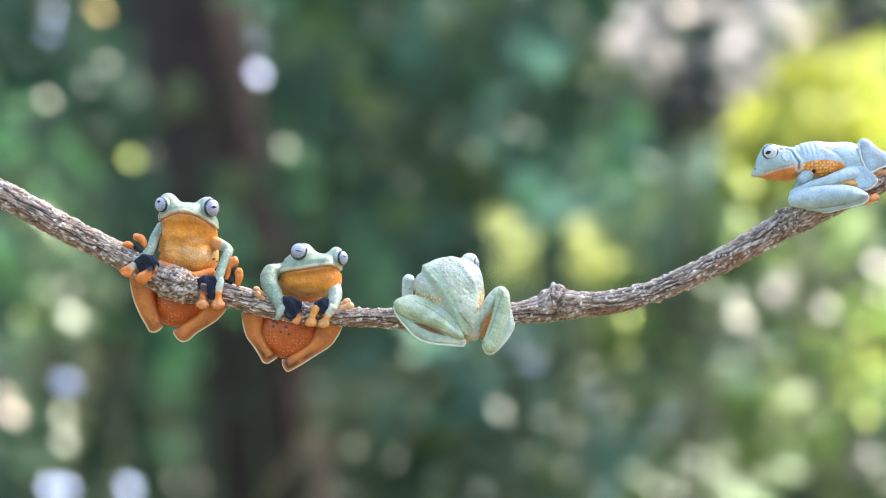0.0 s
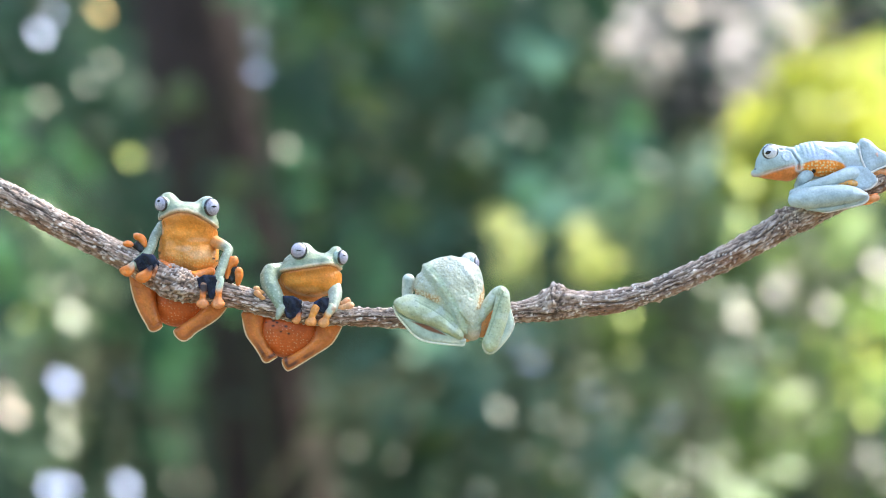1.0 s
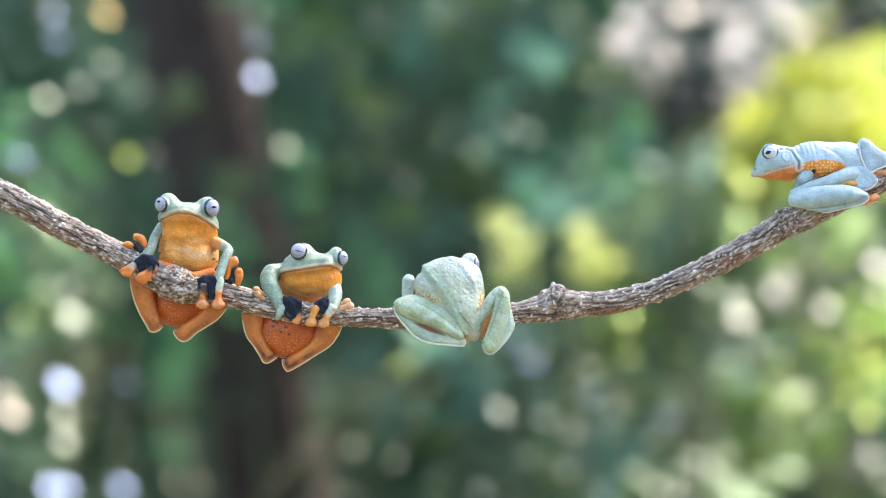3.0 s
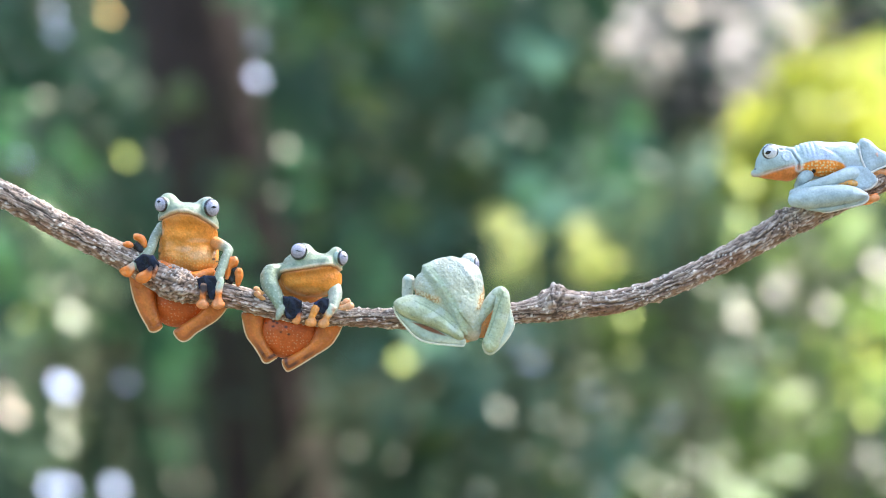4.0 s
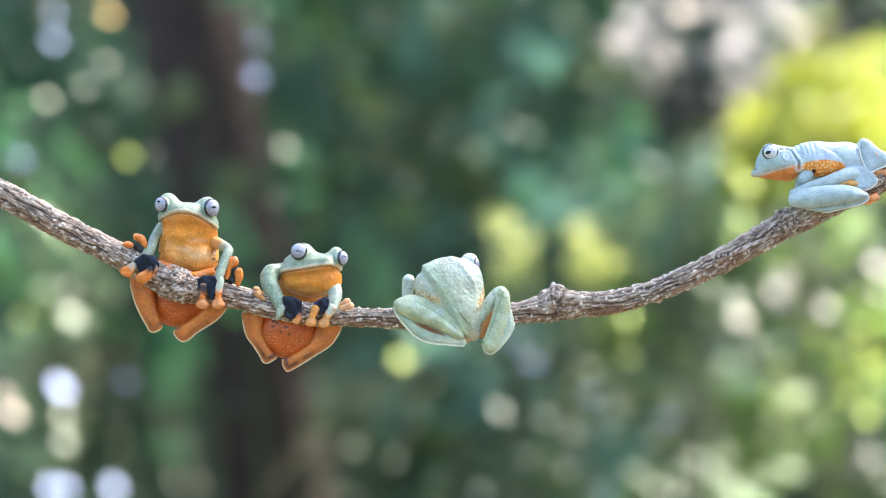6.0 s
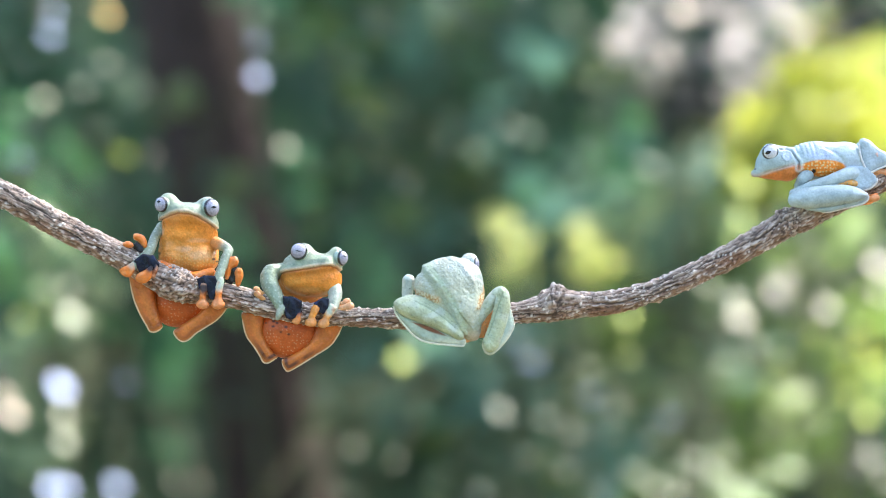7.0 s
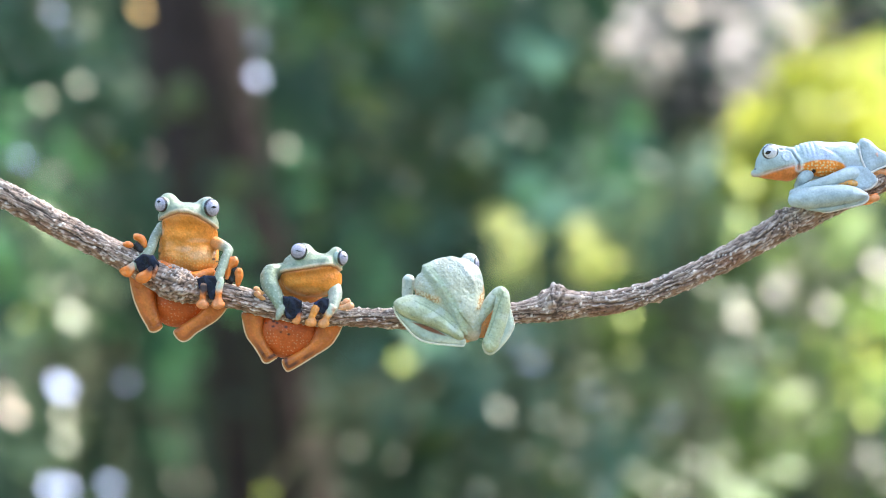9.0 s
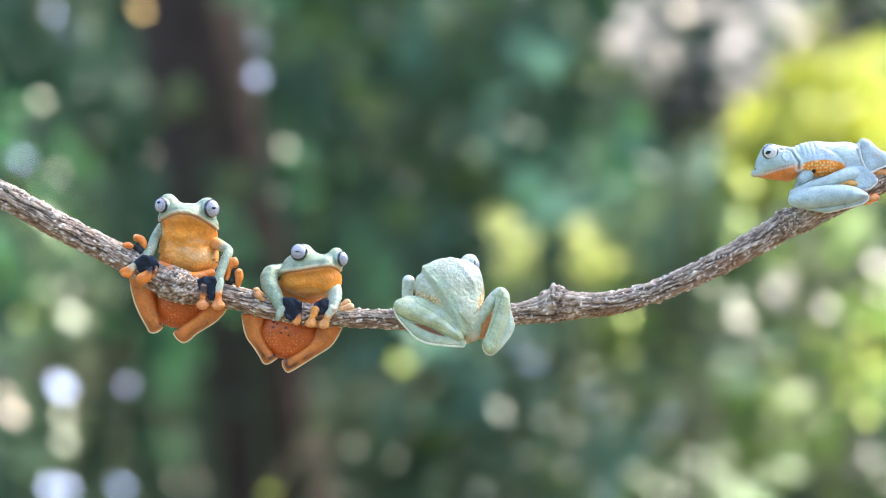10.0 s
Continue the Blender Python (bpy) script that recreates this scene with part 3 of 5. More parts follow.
def front_body(sk, items, mouth, belly_at, parent, spots, granules, green=GREEN, grain=1.0, folds=(), rim=None, patches=()):
    mx, my = np.array(mouth, float).T

    def lip(x):
        return np.interp(x, mx, my)

    def paint(x, y, d, nrm):
        base = np.tile(np.array(ORANGE), (len(x), 1)) * (1 + 0.14 * wobble(x, y, 24.0, 2.0))[:, None]
        base = over(base, (0.84, 0.42, 0.15), soft(wobble(x * 1.4, y, 20.0, 5.0), 0.1, 0.8) * 0.45)
        base = over(base, (0.62, 0.20, 0.03), soft(wobble(x * 0.5, y * 1.6, 9.0, 2.0), 0.2, 0.9) * 0.25)
        base = over(base, (0.86, 0.40, 0.10), soft(y - lip(x), 18, 60) * 0.5)
        # shading under the lip is painted into the throat
        base = over(base, (0.56, 0.19, 0.03), (1 - soft(y - lip(x), 3, 26)) * 0.6)
        for px, py, pa, pb, tone in patches:
            base = over(base, tone, (1 - soft(np.hypot((x - px) / pa, (y - py) / pb) + 0.15 * wobble(x, y, 7.0, 1.0), 0.4, 1.1)) * 0.5)
        low = soft(y, belly_at - 22, belly_at + 8)
        base = over(base, BELLY, low)
        base = over(base, (0.72, 0.42, 0.27), 0.75 * low * dots(x, y, 6.0, 1.2, 1.0) * soft(wobble(x, y, 7.0, 3.0), -0.6, 0.3) * soft(y, belly_at + 22, belly_at + 40) * granules(x, y))
        base = over(base, (0.88, 0.58, 0.24), (1 - low) * dots(x, y, 5.5, 1.5, 7.0) * soft(y, belly_at - 60, belly_at - 40) * 0.6 * grain)
        for sx, sy, sr in spots:
            base = over(base, (0.035, 0.014, 0.010), (1 - soft(np.hypot((x - sx) * 0.7, y - sy), sr * 0.4, sr * 1.1)) * 0.9)
        back = np.maximum(1 - soft(y - lip(x), -1.5, 1.0), soft(d + 0.25 * (lip(x) - y) * 0, 62, 72) * (1 - low))
        skin_green = np.tile(np.array(green), (len(x), 1)) * (1 + 0.20 * wobble(x, y, 11.0, 3.0) * wobble(y, x, 6.0, 1.0))[:, None]
        skin_green = over(skin_green, PALE, soft(wobble(x + 0.4 * y, y - 0.3 * x, 10.0, 6.0), 0.0, 0.9) * 0.5)
        skin_green = over(skin_green, (0.76, 0.54, 0.36), soft(y - lip(x), -9, -3) * 0.8)
        skin_green = over(skin_green, (0.12, 0.22, 0.17), dots(x, y, 14, 1.5, 9.0) * 0.45)
        if rim is not None:
            rx, ry, wide, rise = rim
            base = over(base, (0.88, 0.62, 0.40), np.exp(-((y - ry + rise * ((x - rx) / wide) ** 2) / 3.0) ** 2) * (np.abs(x - rx) < wide) * (d < 40) * 0.7)
        out = base * (1 - back[:, None]) + skin_green * back[:, None]
        # brown shadow line below the lip, put into the colour
        return over(out, (0.20, 0.09, 0.05), np.exp(-((y - lip(x) - 1.2) / 1.6) ** 2) * (d < 45) * 0.55)

    def crease(x, y, d, nrm):
        gather = np.zeros(len(x))
        for fx, fy, wide, bow, amp in folds:
            gather += amp * np.exp(-((y - fy - bow * ((x - fx) / wide) ** 2 - 1.5 * np.sin(x / 13.0)) / 4.0) ** 2) * np.exp(-((x - fx) / wide) ** 4) * (d < 45)
        return gather + 0.6 * wobble(x, y, 5.0, 1.0) * wobble(y, x, 9.0, 2.0) + (3.2 * np.exp(-((y - lip(x) - 1.0) / 2.2) ** 2) - 1.8 * np.exp(-((y - lip(x) + 4) / 3.0) ** 2)) * (d < 50) * (x > mx[0] - 4) * (x < mx[-1] + 4)
    return skin("body", blend(items, 12.0), 1.5, paint, parent, sk, label="pale green back, orange throat and rust-red belly", crease=crease)


def upright_frog():
    sk = Sketch(320, 480)
    f = thing("tree_frog", sk.place(), "pale green tree frog with orange throat, clinging upright to the branch", "frog", "frogs on the branch")
    items = [ell(sk(331, 440, 52), (52, 60, 40)), ell(sk(331, 412, 36), (50, 36, 38)), ell(sk(330, 389, 30), (54, 19, 40), roll=-7),
             ell(sk(331, 375, 24), (46, 17, 36), roll=-5), ell(sk(295, 358, 25), (17, 17, 19)), ell(sk(364, 366, 25), (18, 18, 19)),
             ell(sk(348, 458, 30), (36, 28, 30), roll=-12), ell(sk(300, 450, 34), (24, 34, 28)),
             ell(sk(312, 532, 38), (56, 49, 30)),
             cap(sk(308, 370, 10), 8, sk(322, 375, -6), 6), cap(sk(352, 376, 10), 8, sk(342, 377, -6), 6)]
    mouth = [(268, 404), (276, 395), (286, 388), (300, 381), (315, 377), (335, 378), (352, 384), (367, 393), (379, 403), (388, 414)]
    front_body(sk, items, mouth, 500, f, [(274, 436, 5), (278, 449, 4.0), (273, 455, 6.0), (377, 459, 2.6), (382, 463, 2.4), (279, 463, 5)],
               lambda x, y: soft(55 - np.hypot(x - 312, (y - 555) * 1.6), 0, 12),
               folds=((325, 426, 40, 6, 0.8), (352, 436, 36, -8, 1.2), (335, 402, 44, 10, -0.7), (300, 448, 26, 4, 0.7)),
               # patches: painted highlight streaks, armpit highlight and left-edge shading, besides skin tones
               patches=((350, 426, 24, 5, (0.86, 0.48, 0.27)), (322, 441, 22, 6, (0.86, 0.50, 0.29)), (352, 452, 24, 12, (0.86, 0.50, 0.25)), (296, 464, 20, 12, (0.88, 0.20, 0.025)), (366, 474, 20, 10, (0.88, 0.30, 0.04)), (284, 411, 5, 9, (0.88, 0.60, 0.46)), (288, 440, 8, 26, (0.72, 0.26, 0.045))))
    eye("eye", sk, (287, 362, 8), 14.2, (-0.53, 0.0, -0.85), (-0.42, 0.34, -0.84), f, slit=(0.34, 0.22), ring=0.55, band=0.30)
    eye("eye", sk, (371, 368, 6), 17.0, (0.66, 0.0, -0.75), (0.50, 0.06, -0.86), f, slit=(0.40, 0.14), tilt=4, ring=0.53, band=0.26)
    limb("forelimb", sk, [(282, 402, 36, 9), (272, 420, 18, 7.5), (266, 444, -8, 8), (252, 460, -22, 7), (236, 474, -27, 6.5)], f, (0.30, 0.345, 0.255))
    limb("forelimb", sk, [(372, 428, 34, 12), (393, 435, 12, 8.5), (404, 443, 2, 7.5), (400, 457, -8, 7.5), (388, 494, -28, 7.5)], f, (0.30, 0.345, 0.26), root=(0.70, 0.30, 0.10))
    web("finger_web", sk, [(240, 462), (256, 449), (276, 452), (286, 466), (282, 480), (264, 477), (250, 482)], -29, f)
    web("finger_web", sk, [(351, 494), (364, 487), (384, 488), (393, 497), (388, 510), (381, 530), (374, 530), (369, 513), (356, 511)], -31, f)
    pad("finger", sk, [(240, 464), (243, 474), (239, 486), (229, 491), (217, 484), (216, 476), (228, 470)], -31, f, root=(0.50, 0.42, 0.32))
    pad("finger", sk, [(273, 470), (274, 482), (270, 495), (257, 502), (245, 497), (245, 487), (258, 479)], -34, f, root=(0.04, 0.03, 0.035))
    finger("finger", sk, [(279, 468, -28), (279, 478, -32), (275, 488, -31)], 5, 5, f, (0.30, 0.09, 0.03), root=INK)
    finger("finger", sk, [(364, 506, -31), (362, 524, -34), (362, 538, -34)], 7, 11, f, root=(0.05, 0.03, 0.03))
    finger("finger", sk, [(391, 496, -28), (390, 516, -33), (389, 538, -34)], 8, 11.5, f, root=(0.48, 0.56, 0.46))
    limb("belly_fold", sk, [(284, 470, 4, 9), (298, 476, -10, 9), (312, 479, -10, 6)], f, (0.84, 0.22, 0.03), label="orange fold of belly skin")
    limb("belly_fold", sk, [(324, 484, -6, 5), (345, 489, -12, 7), (372, 484, 4, 9)], f, (0.84, 0.23, 0.03), label="orange fold of belly skin")
    folded_leg(sk, [(229, 486), (231, 508), (237, 532), (247, 556), (259, 577), (264, 586), (272, 588), (281, 584), (287, 578), (281, 562), (276, 538), (272, 512), (264, 486)], f,
               [(229, 486), (231, 508), (237, 532), (247, 556), (259, 577), (264, 586), (272, 588), (281, 584), (287, 578)], 10, 0.35)
    folded_leg(sk, [(402, 538), (396, 552), (382, 567), (362, 580), (346, 590), (334, 601), (323, 605), (313, 599), (307, 590), (308, 584), (320, 576), (340, 563), (357, 548), (372, 530), (388, 524)], f,
               [(402, 541), (396, 552), (382, 567), (362, 580), (346, 590), (334, 601), (323, 605), (313, 599), (307, 590), (309, 584)], 10, 0.35)
    pad("toe", sk, [(259, 440), (252, 436), (246, 428), (238, 424), (238, 415), (248, 414), (258, 420), (262, 432)], -8, f, half=7)
    pad("toe", sk, [(239, 436), (232, 439), (222, 437), (219, 431), (227, 427), (236, 430)], -15, f)
    web("toe_web", sk, [(232, 436), (244, 428), (254, 436), (258, 450), (246, 446)], -10, f, (0.012, 0.010, 0.012), 3.5)
    pad("toe", sk, [(399, 494), (399, 478), (402, 463), (408, 455), (418, 454), (423, 462), (420, 472), (412, 475), (409, 484), (405, 495)], -7, f, half=7)
    pad("toe", sk, [(418, 505), (417, 490), (416, 480), (421, 474), (429, 476), (432, 487), (429, 498), (424, 507)], -12, f)
    web("toe_web", sk, [(398, 484), (410, 466), (422, 474), (424, 494), (410, 504), (399, 500)], -5, f, (0.012, 0.010, 0.012), 3.5)
    return f


def peeking_frog():
    sk = Sketch(520, 540)
    f = thing("tree_frog", sk.place(), "pale green tree frog with orange throat, chin over the branch", "frog", "frogs on the branch")
    items = [ell(sk(549, 474, 24), (56, 18, 44), roll=5), ell(sk(548, 464, 24), (46, 17, 40), roll=-2), ell(sk(547, 494, 26), (54, 32, 36)), ell(sk(574, 496, 24), (28, 28, 32)),
             ell(sk(536, 448, 12), (19, 17.5, 19)), ell(sk(594, 454, 22), (14, 17, 19)), ell(sk(518, 524, 62), (50, 54, 38)),
             ell(sk(509, 586, 32), (58, 50, 31)), ell(sk(492, 500, 55), (22, 34, 26)),
             cap(sk(556, 460, 6), 9, sk(574, 464, -14), 6), cap(sk(588, 464, 10), 7, sk(582, 465, -12), 6)]
    mouth = [(480, 489), (490, 486), (505, 482), (525, 479), (545, 476), (570, 472), (586, 471), (597, 475), (608, 486)]
    front_body(sk, items, mouth, 545, f, [(484, 569, 3), (490, 572, 2.4), (483, 578, 2.8), (506, 579, 3.2), (540, 571, 2.4), (497, 588, 2.0), (511, 592, 2.4), (526, 566, 2.0), (470, 572, 1.6), (518, 572, 2.0), (503, 566, 1.8)],
               lambda x, y: soft(62 - np.hypot(x - 512, (y - 608) * 1.6), 0, 12), (0.285, 0.345, 0.24), 0.0,
               folds=((548, 500, 46, 8, -0.5), (540, 512, 40, -6, 0.5)), rim=(550, 525, 46, 16), patches=((520, 498, 26, 14, (0.86, 0.36, 0.07)), (578, 496, 18, 16, (0.74, 0.24, 0.04)), (545, 514, 30, 6, (0.84, 0.42, 0.14))))
    eye("eye", sk, (530, 446, -10), 15.8, (-0.14, 0.24, -0.96), (-0.04, 0.10, -1.0), f, slit=(0.62, 0.07), tilt=-8, ring=0.56, band=0.34)
    eye("eye", sk, (602, 457, 4), 14.0, (0.84, 0.02, -0.54), (0.56, 0.26, -0.79), f, slit=(0.30, 0.10), tilt=-10, ring=0.52, band=0.26)
    limb("forelimb", sk, [(500, 482, 32, 12), (478, 483, 14, 14), (477, 502, 2, 15), (492, 528, -18, 11.5), (501, 548, -26, 8)], f, (0.27, 0.33, 0.23))
    limb("forelimb", sk, [(584, 500, 30, 12), (593, 518, 4, 12), (589, 545, -20, 9)], f, (0.38, 0.43, 0.36))
    web("finger_web", sk, [(502, 524), (520, 524), (536, 532), (536, 544), (528, 560), (516, 566), (508, 562), (504, 550)], -30, f)
    web("finger_web", sk, [(556, 536), (572, 526), (584, 528), (582, 546), (574, 556), (562, 550)], -28, f)
    limb("wrist", sk, [(501, 545, -27, 8), (496, 556, -29, 5), (493, 563, -28, 3)], f, (0.44, 0.48, 0.38))
    finger("finger", sk, [(530, 550, -26), (530, 560, -30), (526, 568, -29)], 6, 7, f, (0.74, 0.24, 0.035), INK)
    finger("finger", sk, [(560, 546, -28), (554, 560, -31), (552, 570, -30)], 7.5, 10, f, (0.72, 0.28, 0.05))
    finger("finger", sk, [(588, 545, -24), (579, 562, -30), (574, 572, -30)], 8, 10, f, (0.76, 0.32, 0.07), (0.5, 0.56, 0.44))
    folded_leg(sk, [(428, 553), (430, 575), (436, 596), (448, 613), (459, 630), (465, 641), (473, 643), (484, 637), (490, 633), (480, 622), (468, 602), (464, 582), (468, 562), (462, 550)], f,
               [(428, 553), (430, 575), (436, 596), (448, 613), (459, 630), (465, 641), (473, 643), (484, 637), (490, 633)], 14, 0.85)
    folded_leg(sk, [(605, 574), (596, 596), (583, 613), (560, 628), (536, 643), (516, 655), (507, 657), (500, 647), (499, 637), (518, 628), (540, 614), (553, 598), (558, 580), (566, 566), (592, 562)], f,
               [(605, 578), (596, 596), (583, 613), (560, 628), (536, 643), (516, 655), (507, 657), (500, 647), (499, 637)], 14, 0.85)
    finger("toe", sk, [(474, 534, 2), (465, 528, -16), (457, 520, -20)], 5, 6.5, f, (0.86, 0.42, 0.16))
    finger("toe", sk, [(470, 524, 2), (462, 516, -14), (455, 511, -17)], 4, 5, f, (0.86, 0.46, 0.20))
    finger("toe", sk, [(594, 542, 6), (606, 537, -8), (615, 533, -10)], 5, 6.5, f, (0.86, 0.48, 0.26))
    finger("toe", sk, [(592, 546, 4), (606, 545, -14), (620, 541, -18)], 6, 7.5, f, (0.86, 0.46, 0.24))
    return f


def back_view_frog():
    sk = Sketch(800, 530)
    f = thing("tree_frog", sk.place(), "pale mint-green tree frog crouching on the branch, seen from behind", "frog", "frogs on the branch")
    MINT = (0.525, 0.545, 0.41)
    RIDGE = [(748, 468), (768, 492), (788, 520), (806, 552), (818, 580)]
    SPINE_FOLD = [(798, 458), (812, 466), (824, 476), (838, 500), (842, 530)]

    def paint(x, y, d, nrm):
        base = np.tile(np.array(MINT), (len(x), 1)) * (1 + 0.08 * wobble(x, y, 15.0, 3.0))[:, None]
        base = over(base, (0.60, 0.66, 0.62), soft(wobble(x * 0.8 + y * 0.5, y - x * 0.3, 8.0, 1.0) * wobble(y, x, 13.0, 4.0), 0.05, 0.6) * 0.6)
        base = over(base, (0.35, 0.44, 0.33), soft(wobble(x * 0.5 - y * 0.8, y * 0.6 + x * 0.5, 6.0, 9.0), 0.3, 0.9) * 0.45)
        base = over(base, (0.62, 0.68, 0.66), dots(x, y, 7, 1.8, 6.0) * 0.35)
        base = over(base, (0.42, 0.50, 0.49), soft(x - 800 - (y - 480), -10, 40) * (1 - soft(y, 510, 540)) * 0.5)
        base = over(base, (0.62, 0.46, 0.32), soft(y, 578, 594) * 0.6)
        ridge = off_line(x, y, RIDGE)
        base = over(base, (0.33, 0.45, 0.28), np.exp(-((ridge - 5) / 6) ** 2) * 0.6)
        base = over(base, (0.64, 0.70, 0.66), np.exp(-(off_line(x + 5, y - 3, RIDGE) / 4) ** 2) * 0.4)
        base = over(base, (0.20, 0.28, 0.21), dots(x, y, 12, 1.1, 5.0) * 0.4)
        left = np.exp(-(off_line(x, y, [(727, 514), (748, 521), (774, 531)]) / 5.5) ** 4)
        right = soft(x - (856 - 0.40 * (y - 500)) + 3 * wobble(x, y, 5.0), 0, 5) * soft(y, 498, 510) * (1 - soft(y, 544, 552))
        granular = np.clip(dots(x, y, 5.0, 2.5, 2.0), 0, 1)
        warm = over(np.tile(np.array((0.54, 0.33, 0.14)), (len(x), 1)), (0.76, 0.68, 0.46), granular * 0.9)
        mask = np.maximum(left, right)
        return base * (1 - mask[:, None]) + warm * mask[:, None]

    def crease(x, y, d, nrm):
        rough = 1.1 * wobble(x, y, 2.6, 1.0) * wobble(y, x, 4.2, 2.0) + 0.8 * np.abs(wobble(x * 0.7 - y * 0.7, (y + x) * 0.3, 6.0, 4.0))
        line = off_line(x, y, RIDGE)
        out = rough * (np.abs(nrm[:, 2]) > 0.2) - 3.2 * np.exp(-(line / 5.5) ** 2) + 3.4 * np.exp(-((line - 12) / 6.0) ** 2) * ((x - 752) * 0.8 < (y - 470) * 0.6)
        out -= 2.4 * np.exp(-(off_line(x, y, SPINE_FOLD) / 4.5) ** 2)
        grains = dots(x, y, 5.0, 2.2, 2.0) * np.exp(-(off_line(x, y, [(727, 514), (748, 522), (777, 533)]) / 8.0) ** 4)
        return out - 0.8 * grains
    items = [ell(sk(792, 505, -18), (59, 50, 44), roll=8), ell(sk(815, 545, -26), (38, 48, 36), roll=24), ell(sk(832, 580, -24), (20, 24, 22), roll=20),
             ell(sk(818, 489, 0), (34, 28, 34)), ell(sk(828, 472, 8), (14, 17, 16), roll=-20), ell(sk(838, 520, -8), (19, 30, 26))]
    skin("body", blend([blend(items, 12.0), ell(sk(831, 462, 6), (15, 14, 15))], 4.0), 1.4, paint, f, sk, ROUGH_SKIN, label="pale mint-green back with fine dark flecks", crease=crease)
    eye("eye", sk, (836, 467, 0), 13, (0.97, -0.05, -0.10), (0.97, 0.0, -0.2), f, slit=(0.3, 0.12), ring=0.50, lid=(0.40, 0.47, 0.42), band=0.16)

    def legpaint(x, y, d, nrm):
        base = np.tile(np.array((0.48, 0.53, 0.345)), (len(x), 1)) * (1 + 0.10 * wobble(x, y, 14.0, 1.0))[:, None]
        base = over(base, (0.62, 0.68, 0.60), soft(wobble(x + 0.3 * y, y - 0.4 * x, 7.0, 6.0), 0.0, 0.9) * 0.5)
        base = over(base, (0.60, 0.66, 0.60), soft(d, -52, -36) * 0.5)
        # crease shade painted as dark lines along the grooves
        for g in GROOVES:
            base = over(base, (0.20, 0.28, 0.18), np.exp(-(off_line(x, y, g) / 1.4) ** 2) * 0.6)
        return over(base, (0.12, 0.20, 0.14), dots(x, y, 12, 1.4, 8.0) * 0.45)

    GROOVES = ([(736, 531), (766, 547), (790, 563), (806, 578)], [(888, 518), (880, 540), (872, 566), (862, 592)])

    def supple(x, y, d, n):
        cut = sum(1.8 * np.exp(-(off_line(x, y, g) / 1.6) ** 2) for g in GROOVES)
        return cut + 0.5 * wobble(x, y, 3.2, 1.0) * wobble(y, x, 5.0, 2.0) + 0.4 * np.abs(wobble(x * 0.5 + y, y - x, 7.0, 3.0))

    def leg(name, outline, d, half, swell):
        return skin(name, pillow(sk.flat(outline), d, half, swell), 1.5, legpaint, f, sk, ROUGH_SKIN, crease=supple)

    def gap_paint(x, y, d, n):
        base = np.tile(np.array((0.46, 0.55, 0.44)), (len(x), 1)) * (1 + 0.08 * wobble(x, y, 9.0, 2.0))[:, None]
        # dark wedge painted on the foot: a shaded gap with reddish inner skin
        wide = 5.0 * np.sin(np.pi * np.clip((x - 724) / 72, 0, 1))
        base = over(base, (0.22, 0.075, 0.028), soft(wide - np.abs(y - 569 - (x - 730) * 0.40), -0.5, 2.5))
        return over(base, (0.66, 0.72, 0.62), soft(y, 594, 606))
    limb("forelimb", sk, [(723, 497, 8, 10.5), (721, 525, 10, 9), (728, 545, 12, 8)], f, (0.60, 0.66, 0.58))
    leg("thigh", [(718, 522), (740, 522), (765, 531), (795, 548), (820, 568), (828, 590), (812, 590), (780, 570), (745, 548), (715, 535)], -40, 15, 15)
    leg("shank", [(697, 536), (706, 527), (722, 524), (745, 532), (770, 545), (795, 563), (815, 582), (821, 596), (812, 601), (795, 592), (770, 580), (745, 571), (722, 562), (704, 551)], -50, 17, 18)
    foot = skin("foot", pillow(sk.flat([(699, 548), (718, 560), (740, 566), (770, 576), (800, 590), (822, 598), (821, 609), (790, 607), (760, 604), (740, 595), (720, 576)]), -43, 8, 9), 1.5, gap_paint, f, sk, ROUGH_SKIN)
    tube("fringe", [(697, 541, -47), (703, 557, -47), (718, 576, -47), (734, 593, -47), (752, 603, -47), (782, 608, -47), (808, 610, -47), (820, 610, -47), (823, 600, -47)],
         [1.2] + [1.8] * 7 + [1.2], foot, sk, (0.80, 0.80, 0.66), label="thin cream skin fringe")
    leg("thigh", [(834, 562), (848, 544), (864, 520), (878, 508), (890, 507), (894, 517), (883, 530), (872, 548), (860, 562), (846, 578)], -34, 13, 12)
    leg("shank", [(880, 513), (890, 507), (900, 518), (902, 545), (896, 570), (888, 594), (880, 614), (868, 623), (857, 618), (853, 604), (862, 580), (871, 550)], -46, 14, 15)
    foot = skin("foot", pillow(sk.flat([(898, 536), (906, 566), (907, 580), (896, 599), (880, 617), (866, 624), (872, 600), (886, 566)]), -40, 7, 7), 1.5,
                lambda x, y, d, n: over(np.tile(np.array((0.50, 0.60, 0.50)), (len(x), 1)), (0.68, 0.72, 0.62), soft(x + y * 0.5, 1185, 1200)), f, sk, ROUGH_SKIN)
    tube("fringe", [(902, 546, -41), (907, 566, -41), (907, 580, -41), (896, 599, -41), (880, 617, -41), (868, 625, -41), (858, 621, -41), (853, 608, -41)],
         [1.2] + [1.7] * 6 + [1.2], foot, sk, (0.80, 0.80, 0.66), label="thin cream skin fringe")
    limb("groin", sk, [(860, 556, -24, 12), (852, 588, -24, 9)], f, (0.70, 0.29, 0.10), label="orange inner thigh")
    finger("toe", sk, [(838, 592, -24), (832, 599, -26), (824, 601, -28)], 5, 6, f, (0.82, 0.46, 0.18))
    return f


    MINT = (0.43, 0.475, 0.375)

